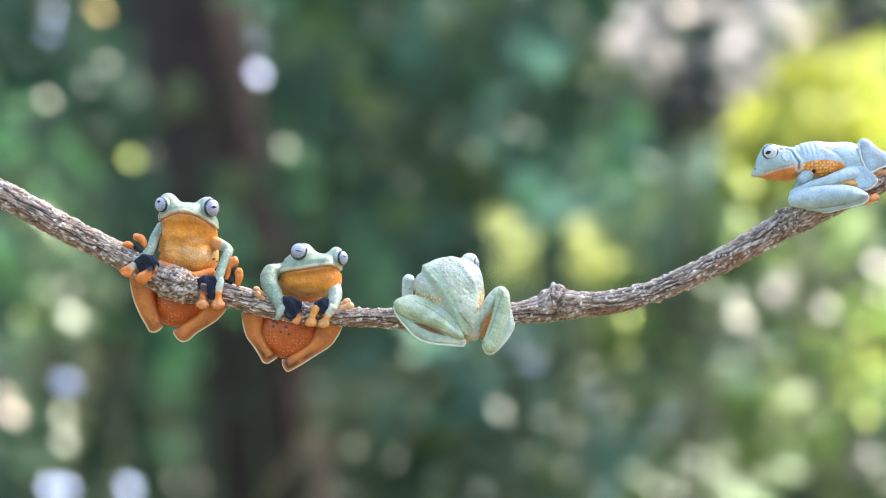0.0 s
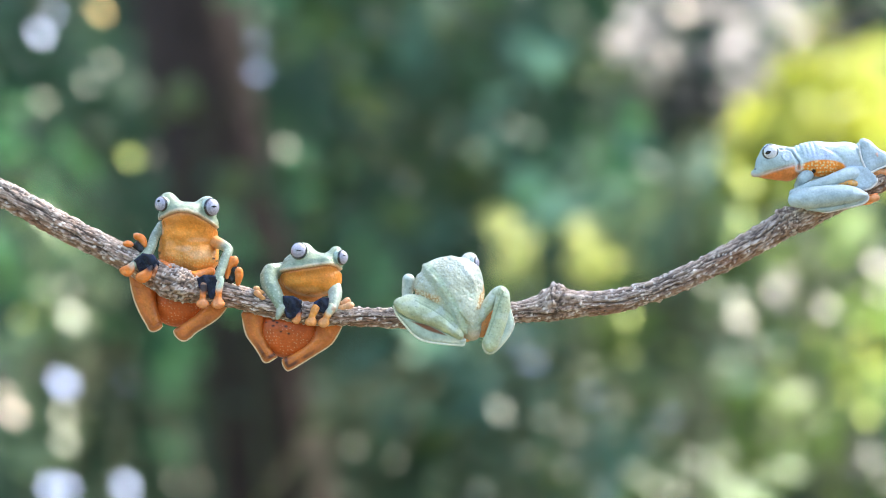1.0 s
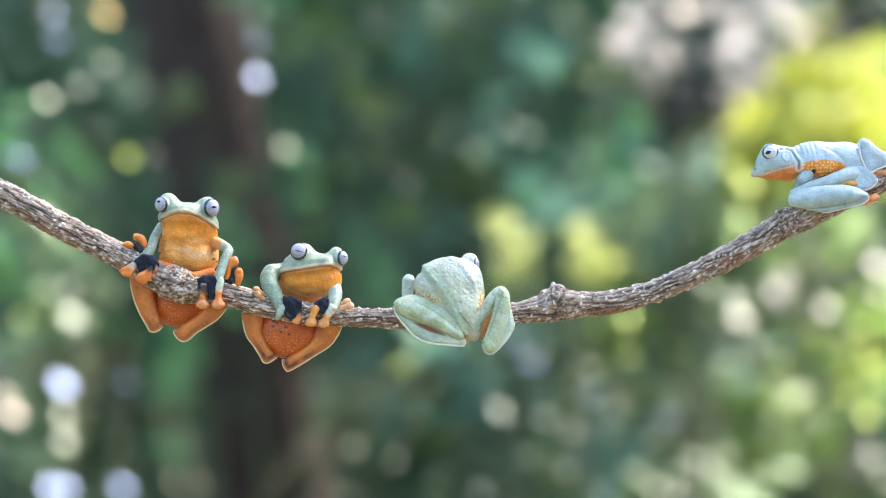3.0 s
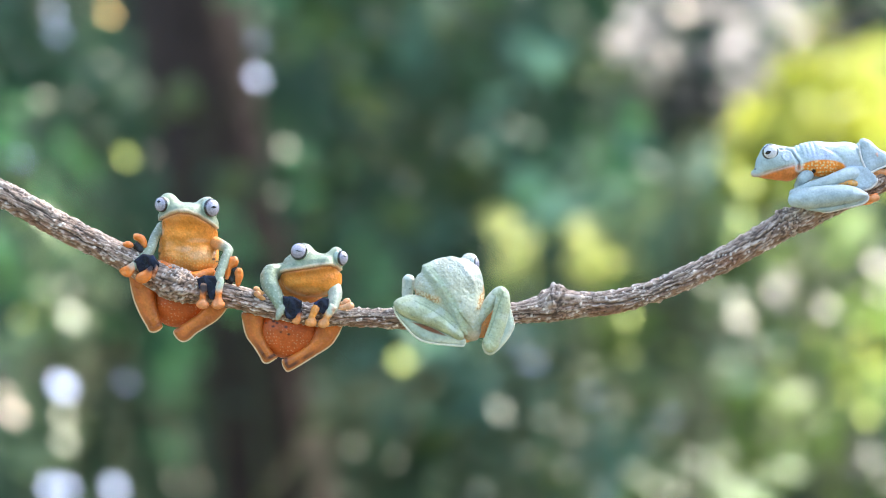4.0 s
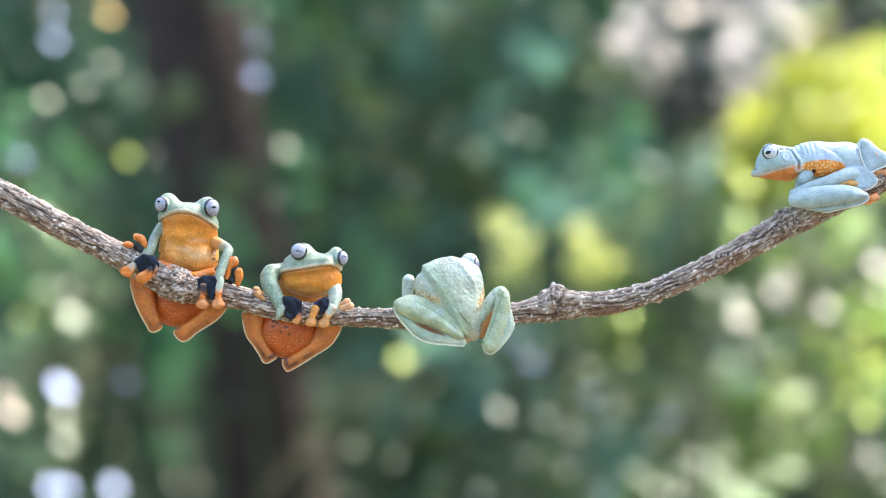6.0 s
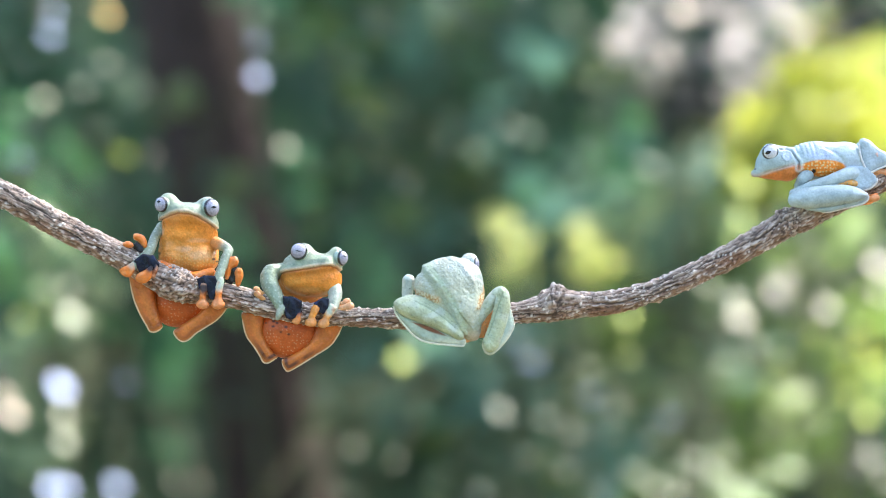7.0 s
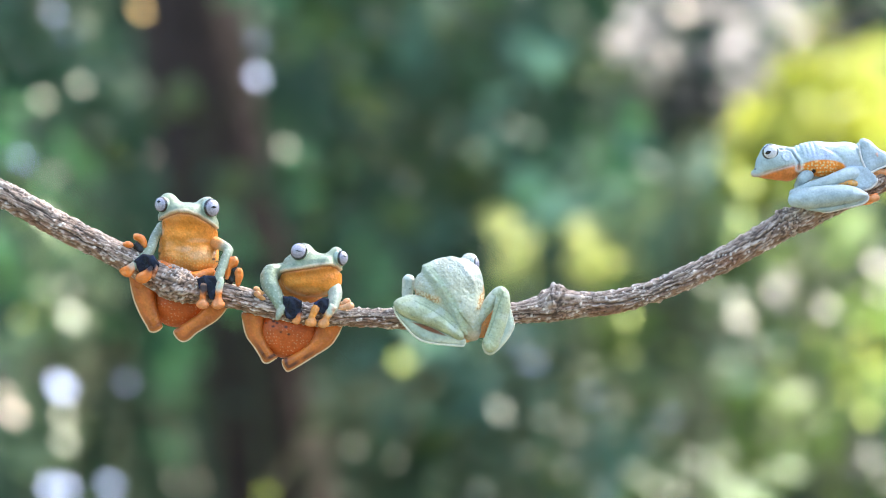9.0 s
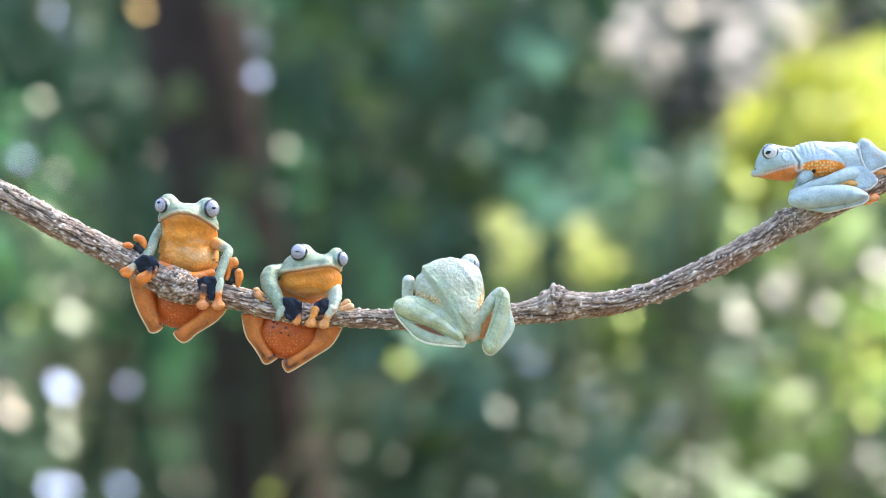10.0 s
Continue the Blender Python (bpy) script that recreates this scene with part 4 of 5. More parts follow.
    def paint(x, y, d, nrm):
        base = np.tile(np.array(MINT), (len(x), 1)) * (1 + 0.10 * wobble(x, y, 15.0, 3.0))[:, None]
        base = over(base, (0.52, 0.56, 0.50), soft(wobble(x * 0.8 + y * 0.5, y - x * 0.3, 12.0, 1.0), 0.0, 0.8) * 0.45)
        base = over(base, (0.30, 0.37, 0.28), soft(wobble(x * 0.5 - y * 0.8, y * 0.6 + x * 0.5, 7.0, 9.0), 0.3, 0.9) * 0.5)
        base = over(base, (0.47, 0.53, 0.53), soft(x - 800 - (y - 480), -10, 40) * (1 - soft(y, 510, 540)) * 0.5)
        base = over(base, (0.56, 0.44, 0.34), soft(y, 572, 592) * 0.6)
        base = over(base, (0.27, 0.38, 0.22), soft(14 - np.abs((x - 752) * 0.88 - (y - 470) * 0.62), 0, 9) * soft(y, 462, 480) * 0.75)
        base = over(base, (0.14, 0.22, 0.16), dots(x, y, 11, 1.3, 5.0) * 0.5)
        left = soft((y - 512) + (x - 765) * -0.25, 0, 8) * (1 - soft(x, 768, 784)) * (1 - soft(y, 530, 545))
        right = soft(x - (854 - 0.42 * (y - 500)) + 3 * wobble(x, y, 5.0), 0, 5) * soft(y, 494, 510) * (1 - soft(y, 548, 556))
        granular = np.clip(dots(x, y, 5.0, 2.0, 2.0), 0, 1)
        warm = over(np.tile(np.array((0.58, 0.33, 0.14)), (len(x), 1)), (0.78, 0.70, 0.58), granular * 0.85)
        mask = np.maximum(left, right)
        return base * (1 - mask[:, None]) + warm * mask[:, None]

    def crease(x, y, d, nrm):
        fold = np.abs((x - 752) * 0.88 - (y - 470) * 0.62)
        rough = 1.5 * wobble(x, y, 3.0, 1.0) * wobble(y, x, 5.0, 2.0) + 0.7 * np.abs(wobble(x * 0.7 - y * 0.7, (y + x) * 0.3, 6.0, 4.0))
        return rough * (np.abs(nrm[:, 2]) > 0.2) - 2.6 * np.exp(-(fold / 7.5) ** 2) * (y > 466) - 1.6 * np.exp(-((x - 848 + 0.10 * (y - 480)) / 3.5) ** 2) * (y < 520) * (y > 462)
    items = [ell(sk(793, 505, -18), (59, 50, 44), roll=8), ell(sk(815, 545, -26), (38, 48, 36), roll=24), ell(sk(832, 580, -24), (20, 24, 22), roll=20),
             ell(sk(815, 487, 0), (30, 27, 34)), ell(sk(827, 472, 8), (13, 17, 16), roll=-20)]
    skin("body", blend([blend(items, 12.0), ell(sk(832, 461, 6), (14.5, 13.5, 15))], 4.0), 1.5, paint, f, sk, ROUGH_SKIN, label="pale mint-green back with fine dark flecks", crease=crease)
    eye("eye", sk, (837, 466, 0), 13, (0.97, -0.05, 0.02), (0.97, 0.0, -0.1), f, slit=(0.3, 0.12), ring=0.52, lid=(0.50, 0.55, 0.50))

    def legpaint(x, y, d, nrm):
        base = np.tile(np.array((0.39, 0.45, 0.31)), (len(x), 1)) * (1 + 0.12 * wobble(x, y, 14.0, 1.0))[:, None]
        base = over(base, (0.60, 0.64, 0.54), soft(wobble(x + 0.3 * y, y - 0.4 * x, 7.0, 6.0), 0.1, 0.9) * 0.4)
        return over(base, (0.12, 0.20, 0.14), dots(x, y, 11, 1.5, 8.0) * 0.55)
    limb("forelimb", sk, [(723, 497, 8, 11), (721, 525, 10, 10), (728, 545, 12, 9)], f, (0.56, 0.61, 0.51))
    limb("thigh", sk, [(722, 528, -36, 13), (760, 540, -42, 17), (806, 572, -40, 14)], f, paint=legpaint)
    limb("shank", sk, [(715, 541, -44, 17), (752, 558, -52, 19.5), (788, 578, -53, 17), (816, 597, -50, 9)], f, paint=legpaint)
    foot = skin("foot", slab(sk.flat([(700, 552), (730, 568), (775, 585), (822, 596), (820, 609), (780, 607), (752, 602), (736, 592), (716, 570)]), -44, 7, 5), 1.6,
                lambda x, y, d, n: over(over(np.tile(np.array((0.40, 0.53, 0.40)), (len(x), 1)), (0.16, 0.06, 0.03), soft(7 - np.abs(y - 574 - (x - 735) * 0.33), 0, 5) * soft(x, 722, 734) * (1 - soft(x, 776, 794))), (0.62, 0.68, 0.58), soft(y, 594, 606)), f, sk)
    tube("fringe", [(698, 545, -47), (704, 558, -47), (718, 576, -47), (734, 593, -47), (752, 603, -47), (782, 608, -47), (808, 610, -47), (820, 610, -47), (823, 600, -47)],
         [1.5] + [2.2] * 7 + [1.5], foot, sk, (0.74, 0.72, 0.56), label="thin cream skin fringe")
    limb("thigh", sk, [(846, 566, -30, 12), (866, 540, -34, 15), (886, 518, -34, 11)], f, paint=legpaint)
    limb("shank", sk, [(889, 519, -40, 12), (884, 560, -47, 14.5), (873, 598, -46, 13.5), (866, 612, -44, 11)], f, paint=legpaint)
    foot = skin("foot", slab(sk.flat([(890, 520), (902, 552), (908, 574), (898, 596), (878, 617), (864, 624), (854, 616), (866, 590), (880, 560)]), -38, 7, 5), 1.6,
                lambda x, y, d, n: over(np.tile(np.array((0.46, 0.56, 0.46)), (len(x), 1)), (0.64, 0.68, 0.58), soft(x + y * 0.5, 1185, 1200)), f, sk)
    tube("fringe", [(902, 546, -40), (907, 566, -40), (907, 580, -40), (896, 598, -40), (880, 616, -40), (868, 624, -40), (858, 620, -40), (853, 608, -40)],
         [1.4] + [2.0] * 6 + [1.4], foot, sk, (0.74, 0.72, 0.56), label="thin cream skin fringe")
    limb("groin", sk, [(856, 560, -22, 12), (850, 588, -22, 10)], f, (0.72, 0.27, 0.07), label="orange inner thigh")
    finger("toe", sk, [(838, 590, -24), (832, 598, -26), (824, 602, -28)], 5, 6, f, (0.78, 0.42, 0.16))
    return f


def side_view_frog():
    sk = Sketch(1440, 310)
    f = thing("tree_frog", sk.place(), "pale blue tree frog with orange flank, crouching sideways on the branch", "frog", "frogs on the branch")

    FOLD = [(1377, 266), (1388, 264), (1398, 269), (1404, 280), (1410, 288), (1410, 299)]

    def paint(x, y, d, nrm):
        base = np.tile(np.array(ICE), (len(x), 1)) * (1 + 0.07 * wobble(x, y, 17.0, 3.0))[:, None]
        base = over(base, (0.60, 0.69, 0.72), soft(wobble(x, y * 1.5, 24.0, 6.0), -0.2, 0.9) * 0.5)
        base = over(base, (0.47, 0.55, 0.82), (1 - soft(np.hypot((x - 1450) / 36, (y - 275) / 12), 0.3, 1.1)) * 0.6)
        base = over(base, (0.50, 0.58, 0.76), (1 - soft(np.hypot((x - 1505) / 24, (y - 305) / 34), 0.3, 1.1)) * 0.45)
        base = over(base, (0.36, 0.46, 0.45), (1 - soft(x, 1390, 1440)) * 0.6)
        jaw = np.interp(x, [1326, 1336, 1360, 1385, 1410], [309, 313, 305, 297, 290])
        throat = soft(y - jaw, -2, 6) * (1 - soft(x, 1405, 1418))
        base = over(base, (0.84, 0.27, 0.065), throat)
        base = over(base, (0.78, 0.62, 0.56), soft(y - jaw, -6, -2) * (1 - soft(y - jaw, -1, 1)) * (x < 1404) * 0.5)
        flank = 1 - soft(np.hypot((x - 1451) / 44, (y - 299 + (x - 1455) * 0.02) / 16), 0.86, 1.0)
        warm = over(np.tile(np.array((0.95, 0.29, 0.030)), (len(x), 1)), (0.90, 0.66, 0.34), dots(x, y, 5.6, 2.0, 2.0) * (1 - soft(x, 1466, 1484)))
        warm = over(warm, (0.02, 0.012, 0.01), 1 - soft(np.hypot(x - 1436, y - 304), 2.5, 5))
        base = base * (1 - flank[:, None]) + warm * flank[:, None]
        ear = 1 - soft(np.hypot((x - 1388) / 9, (y - 276) / 9), 0.8, 1.05)
        base = over(base, (0.46, 0.55, 0.80), ear * 0.9)
        base = over(base, (0.28, 0.35, 0.42), np.exp(-((np.hypot(x - 1388, y - 276) - 9.5) / 1.5) ** 2) * (d < 0) * 0.5)
        base = over(base, (0.03, 0.03, 0.04), 1 - soft(np.hypot(x - 1335, y - 300), 1.0, 2.2))
        # fold shading painted: white highlight outside, dark line in its groove
        base = over(base, (0.74, 0.80, 0.84), np.exp(-((off_line(x, y, FOLD) - 5) / 2.2) ** 2) * (d < 0) * (y > 268) * 0.7)
        fold = np.exp(-(off_line(x, y, FOLD) / 1.5) ** 2) * (d < 0)
        return over(base, (0.09, 0.10, 0.13), fold * 0.7)

    def crease(x, y, d, nrm):
        jaw = np.interp(x, [1326, 1336, 1360, 1385, 1410], [309, 313, 305, 297, 290])
        g = 0.6 * wobble(x, y, 5.0, 1.0) * wobble(y, x, 9.0, 2.0) + 2.4 * np.exp(-((y - jaw) / 1.8) ** 2) * (x < 1404) * soft(x, 1336, 1352) * (d < 0)
        ring = off_line(x, y, FOLD)
        g += 2.8 * np.exp(-(ring / 1.8) ** 2) * (d < 0) - 1.6 * np.exp(-((ring - 4) / 2.2) ** 2) * (d < 0)
        g += 1.2 * np.exp(-((x - 1411 - 0.05 * (y - 260)) / 2.0) ** 2) * (y > 254) * (y < 296)
        for k in range(5):
            g += 1.1 * np.exp(-((x - 1404 - 8 * k - 0.18 * (y - 255)) / 1.6) ** 2) * (1 - soft(y, 268, 284))
        g += 1.6 * np.exp(-(off_line(x, y, [(1456, 262), (1474, 272), (1488, 286), (1494, 302)]) / 2.6) ** 2) * (d < 0)
        g -= 1.3 * np.exp(-((np.hypot(x - 1389, y - 278) - 8.5) / 1.6) ** 2) * (d < 0)
        return g - 0.9 * dots(x, y, 5.6, 2.0, 2.0) * (1 - soft(np.hypot((x - 1451) / 44, (y - 299) / 16), 0.8, 1.0))
    items = [cap(sk(1346, 304, -8), 12, sk(1334, 308, -6), 6), ell(sk(1372, 286, -4), (36, 26, 30), roll=14), ell(sk(1362, 270, -12), (16, 15, 18)),
             ell(sk(1385, 294, -2), (32, 24, 30), roll=-6), ell(sk(1446, 285, 0), (60, 35, 36), roll=-1), ell(sk(1496, 282, 2), (38, 31, 34), roll=-8),
             ell(sk(1524, 304, 2), (28, 24, 30)), cap(sk(1362, 306, -6), 10, sk(1394, 308, -4), 12)]
    skin("body", blend(items, 10.0), 1.5, paint, f, sk, label="pale ice-blue skin, orange throat, granular orange flank", crease=crease)
    eye("eye", sk, (1361, 271, -22), 15.5, (-0.16, 0.05, -0.98), (-0.42, -0.04, -0.90), f, iris=(0.66, 0.66, 0.67), slit=(0.52, 0.26), tilt=20, ring=0.66, lid=(0.46, 0.61, 0.66))

    def legpaint(x, y, d, nrm):
        base = np.tile(np.array((0.395, 0.485, 0.505)), (len(x), 1)) * (1 + 0.07 * wobble(x, y, 16.0, 1.0))[:, None]
        base = over(base, (0.50, 0.57, 0.74), soft(x - y * 0.3, 1385, 1430) * 0.4)
        base = over(base, (0.58, 0.68, 0.70), soft(wobble(x * 0.6, y, 14.0, 6.0), 0.1, 0.9) * 0.4)
        return over(base, (0.20, 0.30, 0.32), dots(x, y, 15, 1.2, 8.0) * 0.35)
    def leg(name, outline, d, half, swell):
        return skin(name, pillow(sk.flat(outline), d, half, swell), 1.5, legpaint, f, sk, crease=lambda x, y, dd, n: 0.4 * wobble(x, y, 5.0, 1.0) * wobble(y, x, 8.0, 2.0))
    limb("forelimb", sk, [(1426, 310, -20, 11), (1418, 318, -24, 10), (1412, 330, -14, 8)], f, paint=legpaint)
    limb("thigh", sk, [(1400, 344, -36, 8), (1430, 332, -40, 9), (1460, 322, -38, 9.5), (1492, 310, -32, 11), (1516, 304, -12, 15)], f, paint=legpaint)
    leg("shank", [(1388, 353), (1396, 342), (1415, 334), (1440, 330), (1480, 328), (1510, 333), (1528, 345), (1520, 354), (1495, 361), (1450, 368), (1415, 370), (1394, 366)], -45, 17, 19)
    foot = leg("foot", [(1402, 360), (1440, 366), (1490, 356), (1526, 346), (1530, 352), (1515, 362), (1490, 370), (1458, 377), (1435, 375), (1415, 370)], -38, 8, 8)
    tube("fringe", [(1436, 373, -40), (1458, 376, -40), (1480, 371, -40), (1504, 366, -40), (1523, 360, -40), (1530, 351, -40), (1526, 342, -40)], [1.4] + [2.1] * 5 + [1.4],
         foot, sk, (0.80, 0.76, 0.74), label="thin whitish skin fringe")
    limb("groin", sk, [(1472, 329, -30, 3), (1492, 325, -31, 5.5), (1508, 326, -29, 5)], f, (0.82, 0.38, 0.09), label="orange inner thigh")
    limb("thigh", sk, [(1526, 264, -4, 13), (1536, 276, -6, 16), (1548, 286, -6, 13), (1560, 284, -4, 12)], f, paint=legpaint)
    skin("tail_flap", slab(sk.flat([(1496, 292), (1530, 296), (1545, 312), (1548, 322), (1536, 334), (1522, 338), (1496, 336)]), -22, 9, 6), 1.5, legpaint, f, sk)
    flap = leg("tarsal_flap", [(1516, 254), (1523, 246), (1536, 250), (1551, 264), (1572, 276), (1574, 290), (1554, 299), (1534, 307), (1526, 299), (1518, 278)], -22, 10, 13)
    limb("groin", sk, [(1546, 274, -27, 4.5), (1550, 283, -27, 4)], f, (0.84, 0.52, 0.42), label="small pinkish skin patch")
    tube("fringe", [(1516, 256, -28), (1518, 276, -28), (1527, 299, -28), (1534, 307, -28), (1548, 301, -28), (1570, 292, -28)], [1.3] + [1.9] * 4 + [1.3], flap, sk, (0.82, 0.78, 0.76))
    tube("fringe", [(1523, 337, -27), (1534, 335, -27), (1546, 325, -27), (1547, 316, -27)], [1.3, 2, 2, 1.2], flap, sk, (0.82, 0.78, 0.76))
    web("toe_web", sk, [(1514, 356), (1530, 346), (1550, 342), (1550, 354), (1536, 362), (1518, 365)], -22, f, (0.70, 0.20, 0.06), 6, "orange toe web")
    finger("toe", sk, [(1524, 356, -24), (1534, 354, -26), (1544, 351, -26)], 7, 8, f, (0.80, 0.28, 0.08))
    finger("toe", sk, [(1545, 306, -18), (1556, 304, -22), (1566, 306, -22)], 6, 7, f, (0.84, 0.36, 0.16))
    return f


FROGS = [upright_frog(), peeking_frog(), back_view_frog(), side_view_frog()]


# ---- the thicket behind ----
def sight(x, y, d):
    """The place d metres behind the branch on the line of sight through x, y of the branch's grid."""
    s = (REACH + d) / REACH
    return Vector(((x - 784) * U * s, d, EYE_HEIGHT + (441 - y) * U * s))


def blade(length, width, fold, bend):
    """One leaf: a pointed oval, folded along the midrib and bent."""
    v, f = [], []
    for i, (t, w) in enumerate(((0.0, 0.03), (0.2, 0.7), (0.45, 1.0), (0.72, 0.75), (1.0, 0.02))):
        z = -bend * t * t * length
        y = (t - 0.5) * length
        v += [(-w * width / 2, y, z + fold * w * width), (0, y, z), (w * width / 2, y, z + fold * w * width)]
    for i in range(4):
        a = i * 3
        f += [(a, a + 1, a + 4, a + 3), (a + 1, a + 2, a + 5, a + 4)]
    return v, f


def foliage_mesh(name, clumps, mat, rng, size, depth, count):
    """Leaves scattered in rounded clumps with thinning, uneven edges."""
    verts, faces = [], []
    for centre, radius in clumps:
        for _ in range(count(radius)):
            g = Vector(rng.normal(0, 0.52, 3))
            p = centre + Vector((g.x * radius, g.y * depth, g.z * radius))
            n = Vector((rng.normal(0, 0.6), rng.normal(-0.45, 0.5), rng.normal(0.65, 0.5)))
            q = n.to_track_quat("Z", "Y") @ Euler((0, 0, rng.uniform(0, 6.28))).to_quaternion()
            s = size * rng.uniform(0.6, 1.35)
            v, f = blade(s, s * rng.uniform(0.38, 0.58), 0.18, rng.uniform(0.05, 0.3))
            o = len(verts)
            verts += [q @ Vector(c) + p for c in v]
            faces += [tuple(i + o for i in g2) for g2 in f]
    return mesh_of(name, verts, faces, mat, smooth=False)


def stem_mesh(name, lines, mat):
    """Tapered stems, each a line of places and a foot radius."""
    verts, faces = [], []
    for pts, r0 in lines:
        o, sides, n = len(verts), 7, len(pts)
        for i, p in enumerate(pts):
            r = r0 * (1 - 0.75 * i / (n - 1))
            for k in range(sides):
                a = 2 * math.pi * k / sides
                verts.append(p + Vector((math.cos(a) * r, math.sin(a) * r, 0)))
        for i in range(n - 1):
            for k in range(sides):
                j = (k + 1) % sides
                faces.append((o + i * sides + k, o + i * sides + j, o + (i + 1) * sides + j, o + (i + 1) * sides + k))
        faces.append(tuple(o + (n - 1) * sides + k for k in range(sides)))
    return mesh_of(name, verts, faces, mat, np.tile((0.10, 0.13, 0.07), (len(verts), 1)))


TWIG = bark_material("stem_bark", (0.5, 0.48, 0.45), (1.1, 1.05, 1.0), 0.02)


CLUMPS = {}


def shrub(label, kind, rows, d, size, seed, density=1.0, name="shrub", category="shrub"):
    """A bush of stems and leaf clumps. rows: x, y, radius on the branch's grid, at d metres behind it."""
    rng = np.random.default_rng(seed)
    mid = sight(sum(r[0] for r in rows) / len(rows), 0, d)
    s = thing(name, (0, 0, 0), label, category)
    clumps, stems = [], []
    foot = Vector((mid.x, d + 0.05, 0))
    for x, y, r in rows:
        c = sight(x, y, d) + Vector((0, rng.uniform(-0.08, 0.08), 0))
        clumps.append((c, r * U * (REACH + d) / REACH))
        sway = Vector((rng.uniform(-0.05, 0.05), 0.04, 0))
        stems.append(([foot + Vector((rng.uniform(-0.03, 0.03), 0, 0)), foot.lerp(c, 0.4) + sway, foot.lerp(c, 0.75) + sway * 0.6, c + Vector((0, 0.03, 0))], 0.005))
    CLUMPS[s.name] = [c for c, _ in clumps]
    part("stem", stem_mesh("stem", stems, TWIG), s)
    me = foliage_mesh("leaves", clumps, LEAF[kind], rng, size, 0.09, lambda r: max(6, int(density * 36 * (r / 0.09) ** 2)))
    tagged(part("leaves", me, s), kind="stuff")
    return s


def ground():
    m, n, l, b = material("forest_soil", 0.95)
    t = noise_node(n, l, 0.12, 8)
    l.new(ramp(n, l, t.outputs["Fac"], [(0.3, (0.030, 0.036, 0.016)), (0.55, (0.070, 0.060, 0.035)), (0.7, (0.115, 0.095, 0.06))]).outputs[0], b.inputs["Base Color"])
    bump(n, l, b, t.outputs["Fac"], 0.03)
    rng = np.random.default_rng(4)
    steps = [-400, -120, -40, -14, -6, -3, -1.5, 0, 1.5, 3, 6, 14, 40, 120, 400]
    verts = [(x, y, 0.0 if abs(x) < 4 and abs(y) < 6 else -0.05 + rng.uniform(-0.02, 0.02)) for y in steps for x in steps]
    k = len(steps)
    faces = [(j * k + i, j * k + i + 1, (j + 1) * k + i + 1, (j + 1) * k + i) for j in range(k - 1) for i in range(k - 1)]
    tagged(new("ground", mesh_of("ground", verts, faces, m)), "brown forest soil under the thicket", "ground", kind="structure")


def backdrop():
    """Far woods that close the place round about."""
    m, n, l, b = material("far_woods", 1.0)
    t = noise_node(n, l, 0.9, 8)
    l.new(ramp(n, l, t.outputs["Fac"], [(0.3, (0.012, 0.025, 0.016)), (0.5, (0.04, 0.075, 0.045)), (0.7, (0.10, 0.16, 0.09))]).outputs[0], b.inputs["Base Color"])
    rng = np.random.default_rng(8)
    verts, faces = [], []
    k = 96
    for i in range(k):
        a = 2 * math.pi * i / k
        # lower on the unseen camera side, to let more skylight onto the frogs
        top = (5.0 if math.sin(a) > 0.2 else 2.2) + rng.uniform(-0.5, 0.5)
        for z, r in ((-0.1, 9.0), (top * 0.5, 9.2 + rng.uniform(-0.3, 0.3)), (top, 9.6 + rng.uniform(-0.4, 0.4))):
            verts.append((r * math.cos(a), r * math.sin(a), z))
    for i in range(k):
        j = (i + 1) % k
        for z in (0, 1):
            faces.append((i * 3 + z, j * 3 + z, j * 3 + z + 1, i * 3 + z + 1))
    tagged(new("backdrop", mesh_of("backdrop", verts, faces, m)), "dim far woods round the clearing", "woods", kind="structure")


ground()
backdrop()


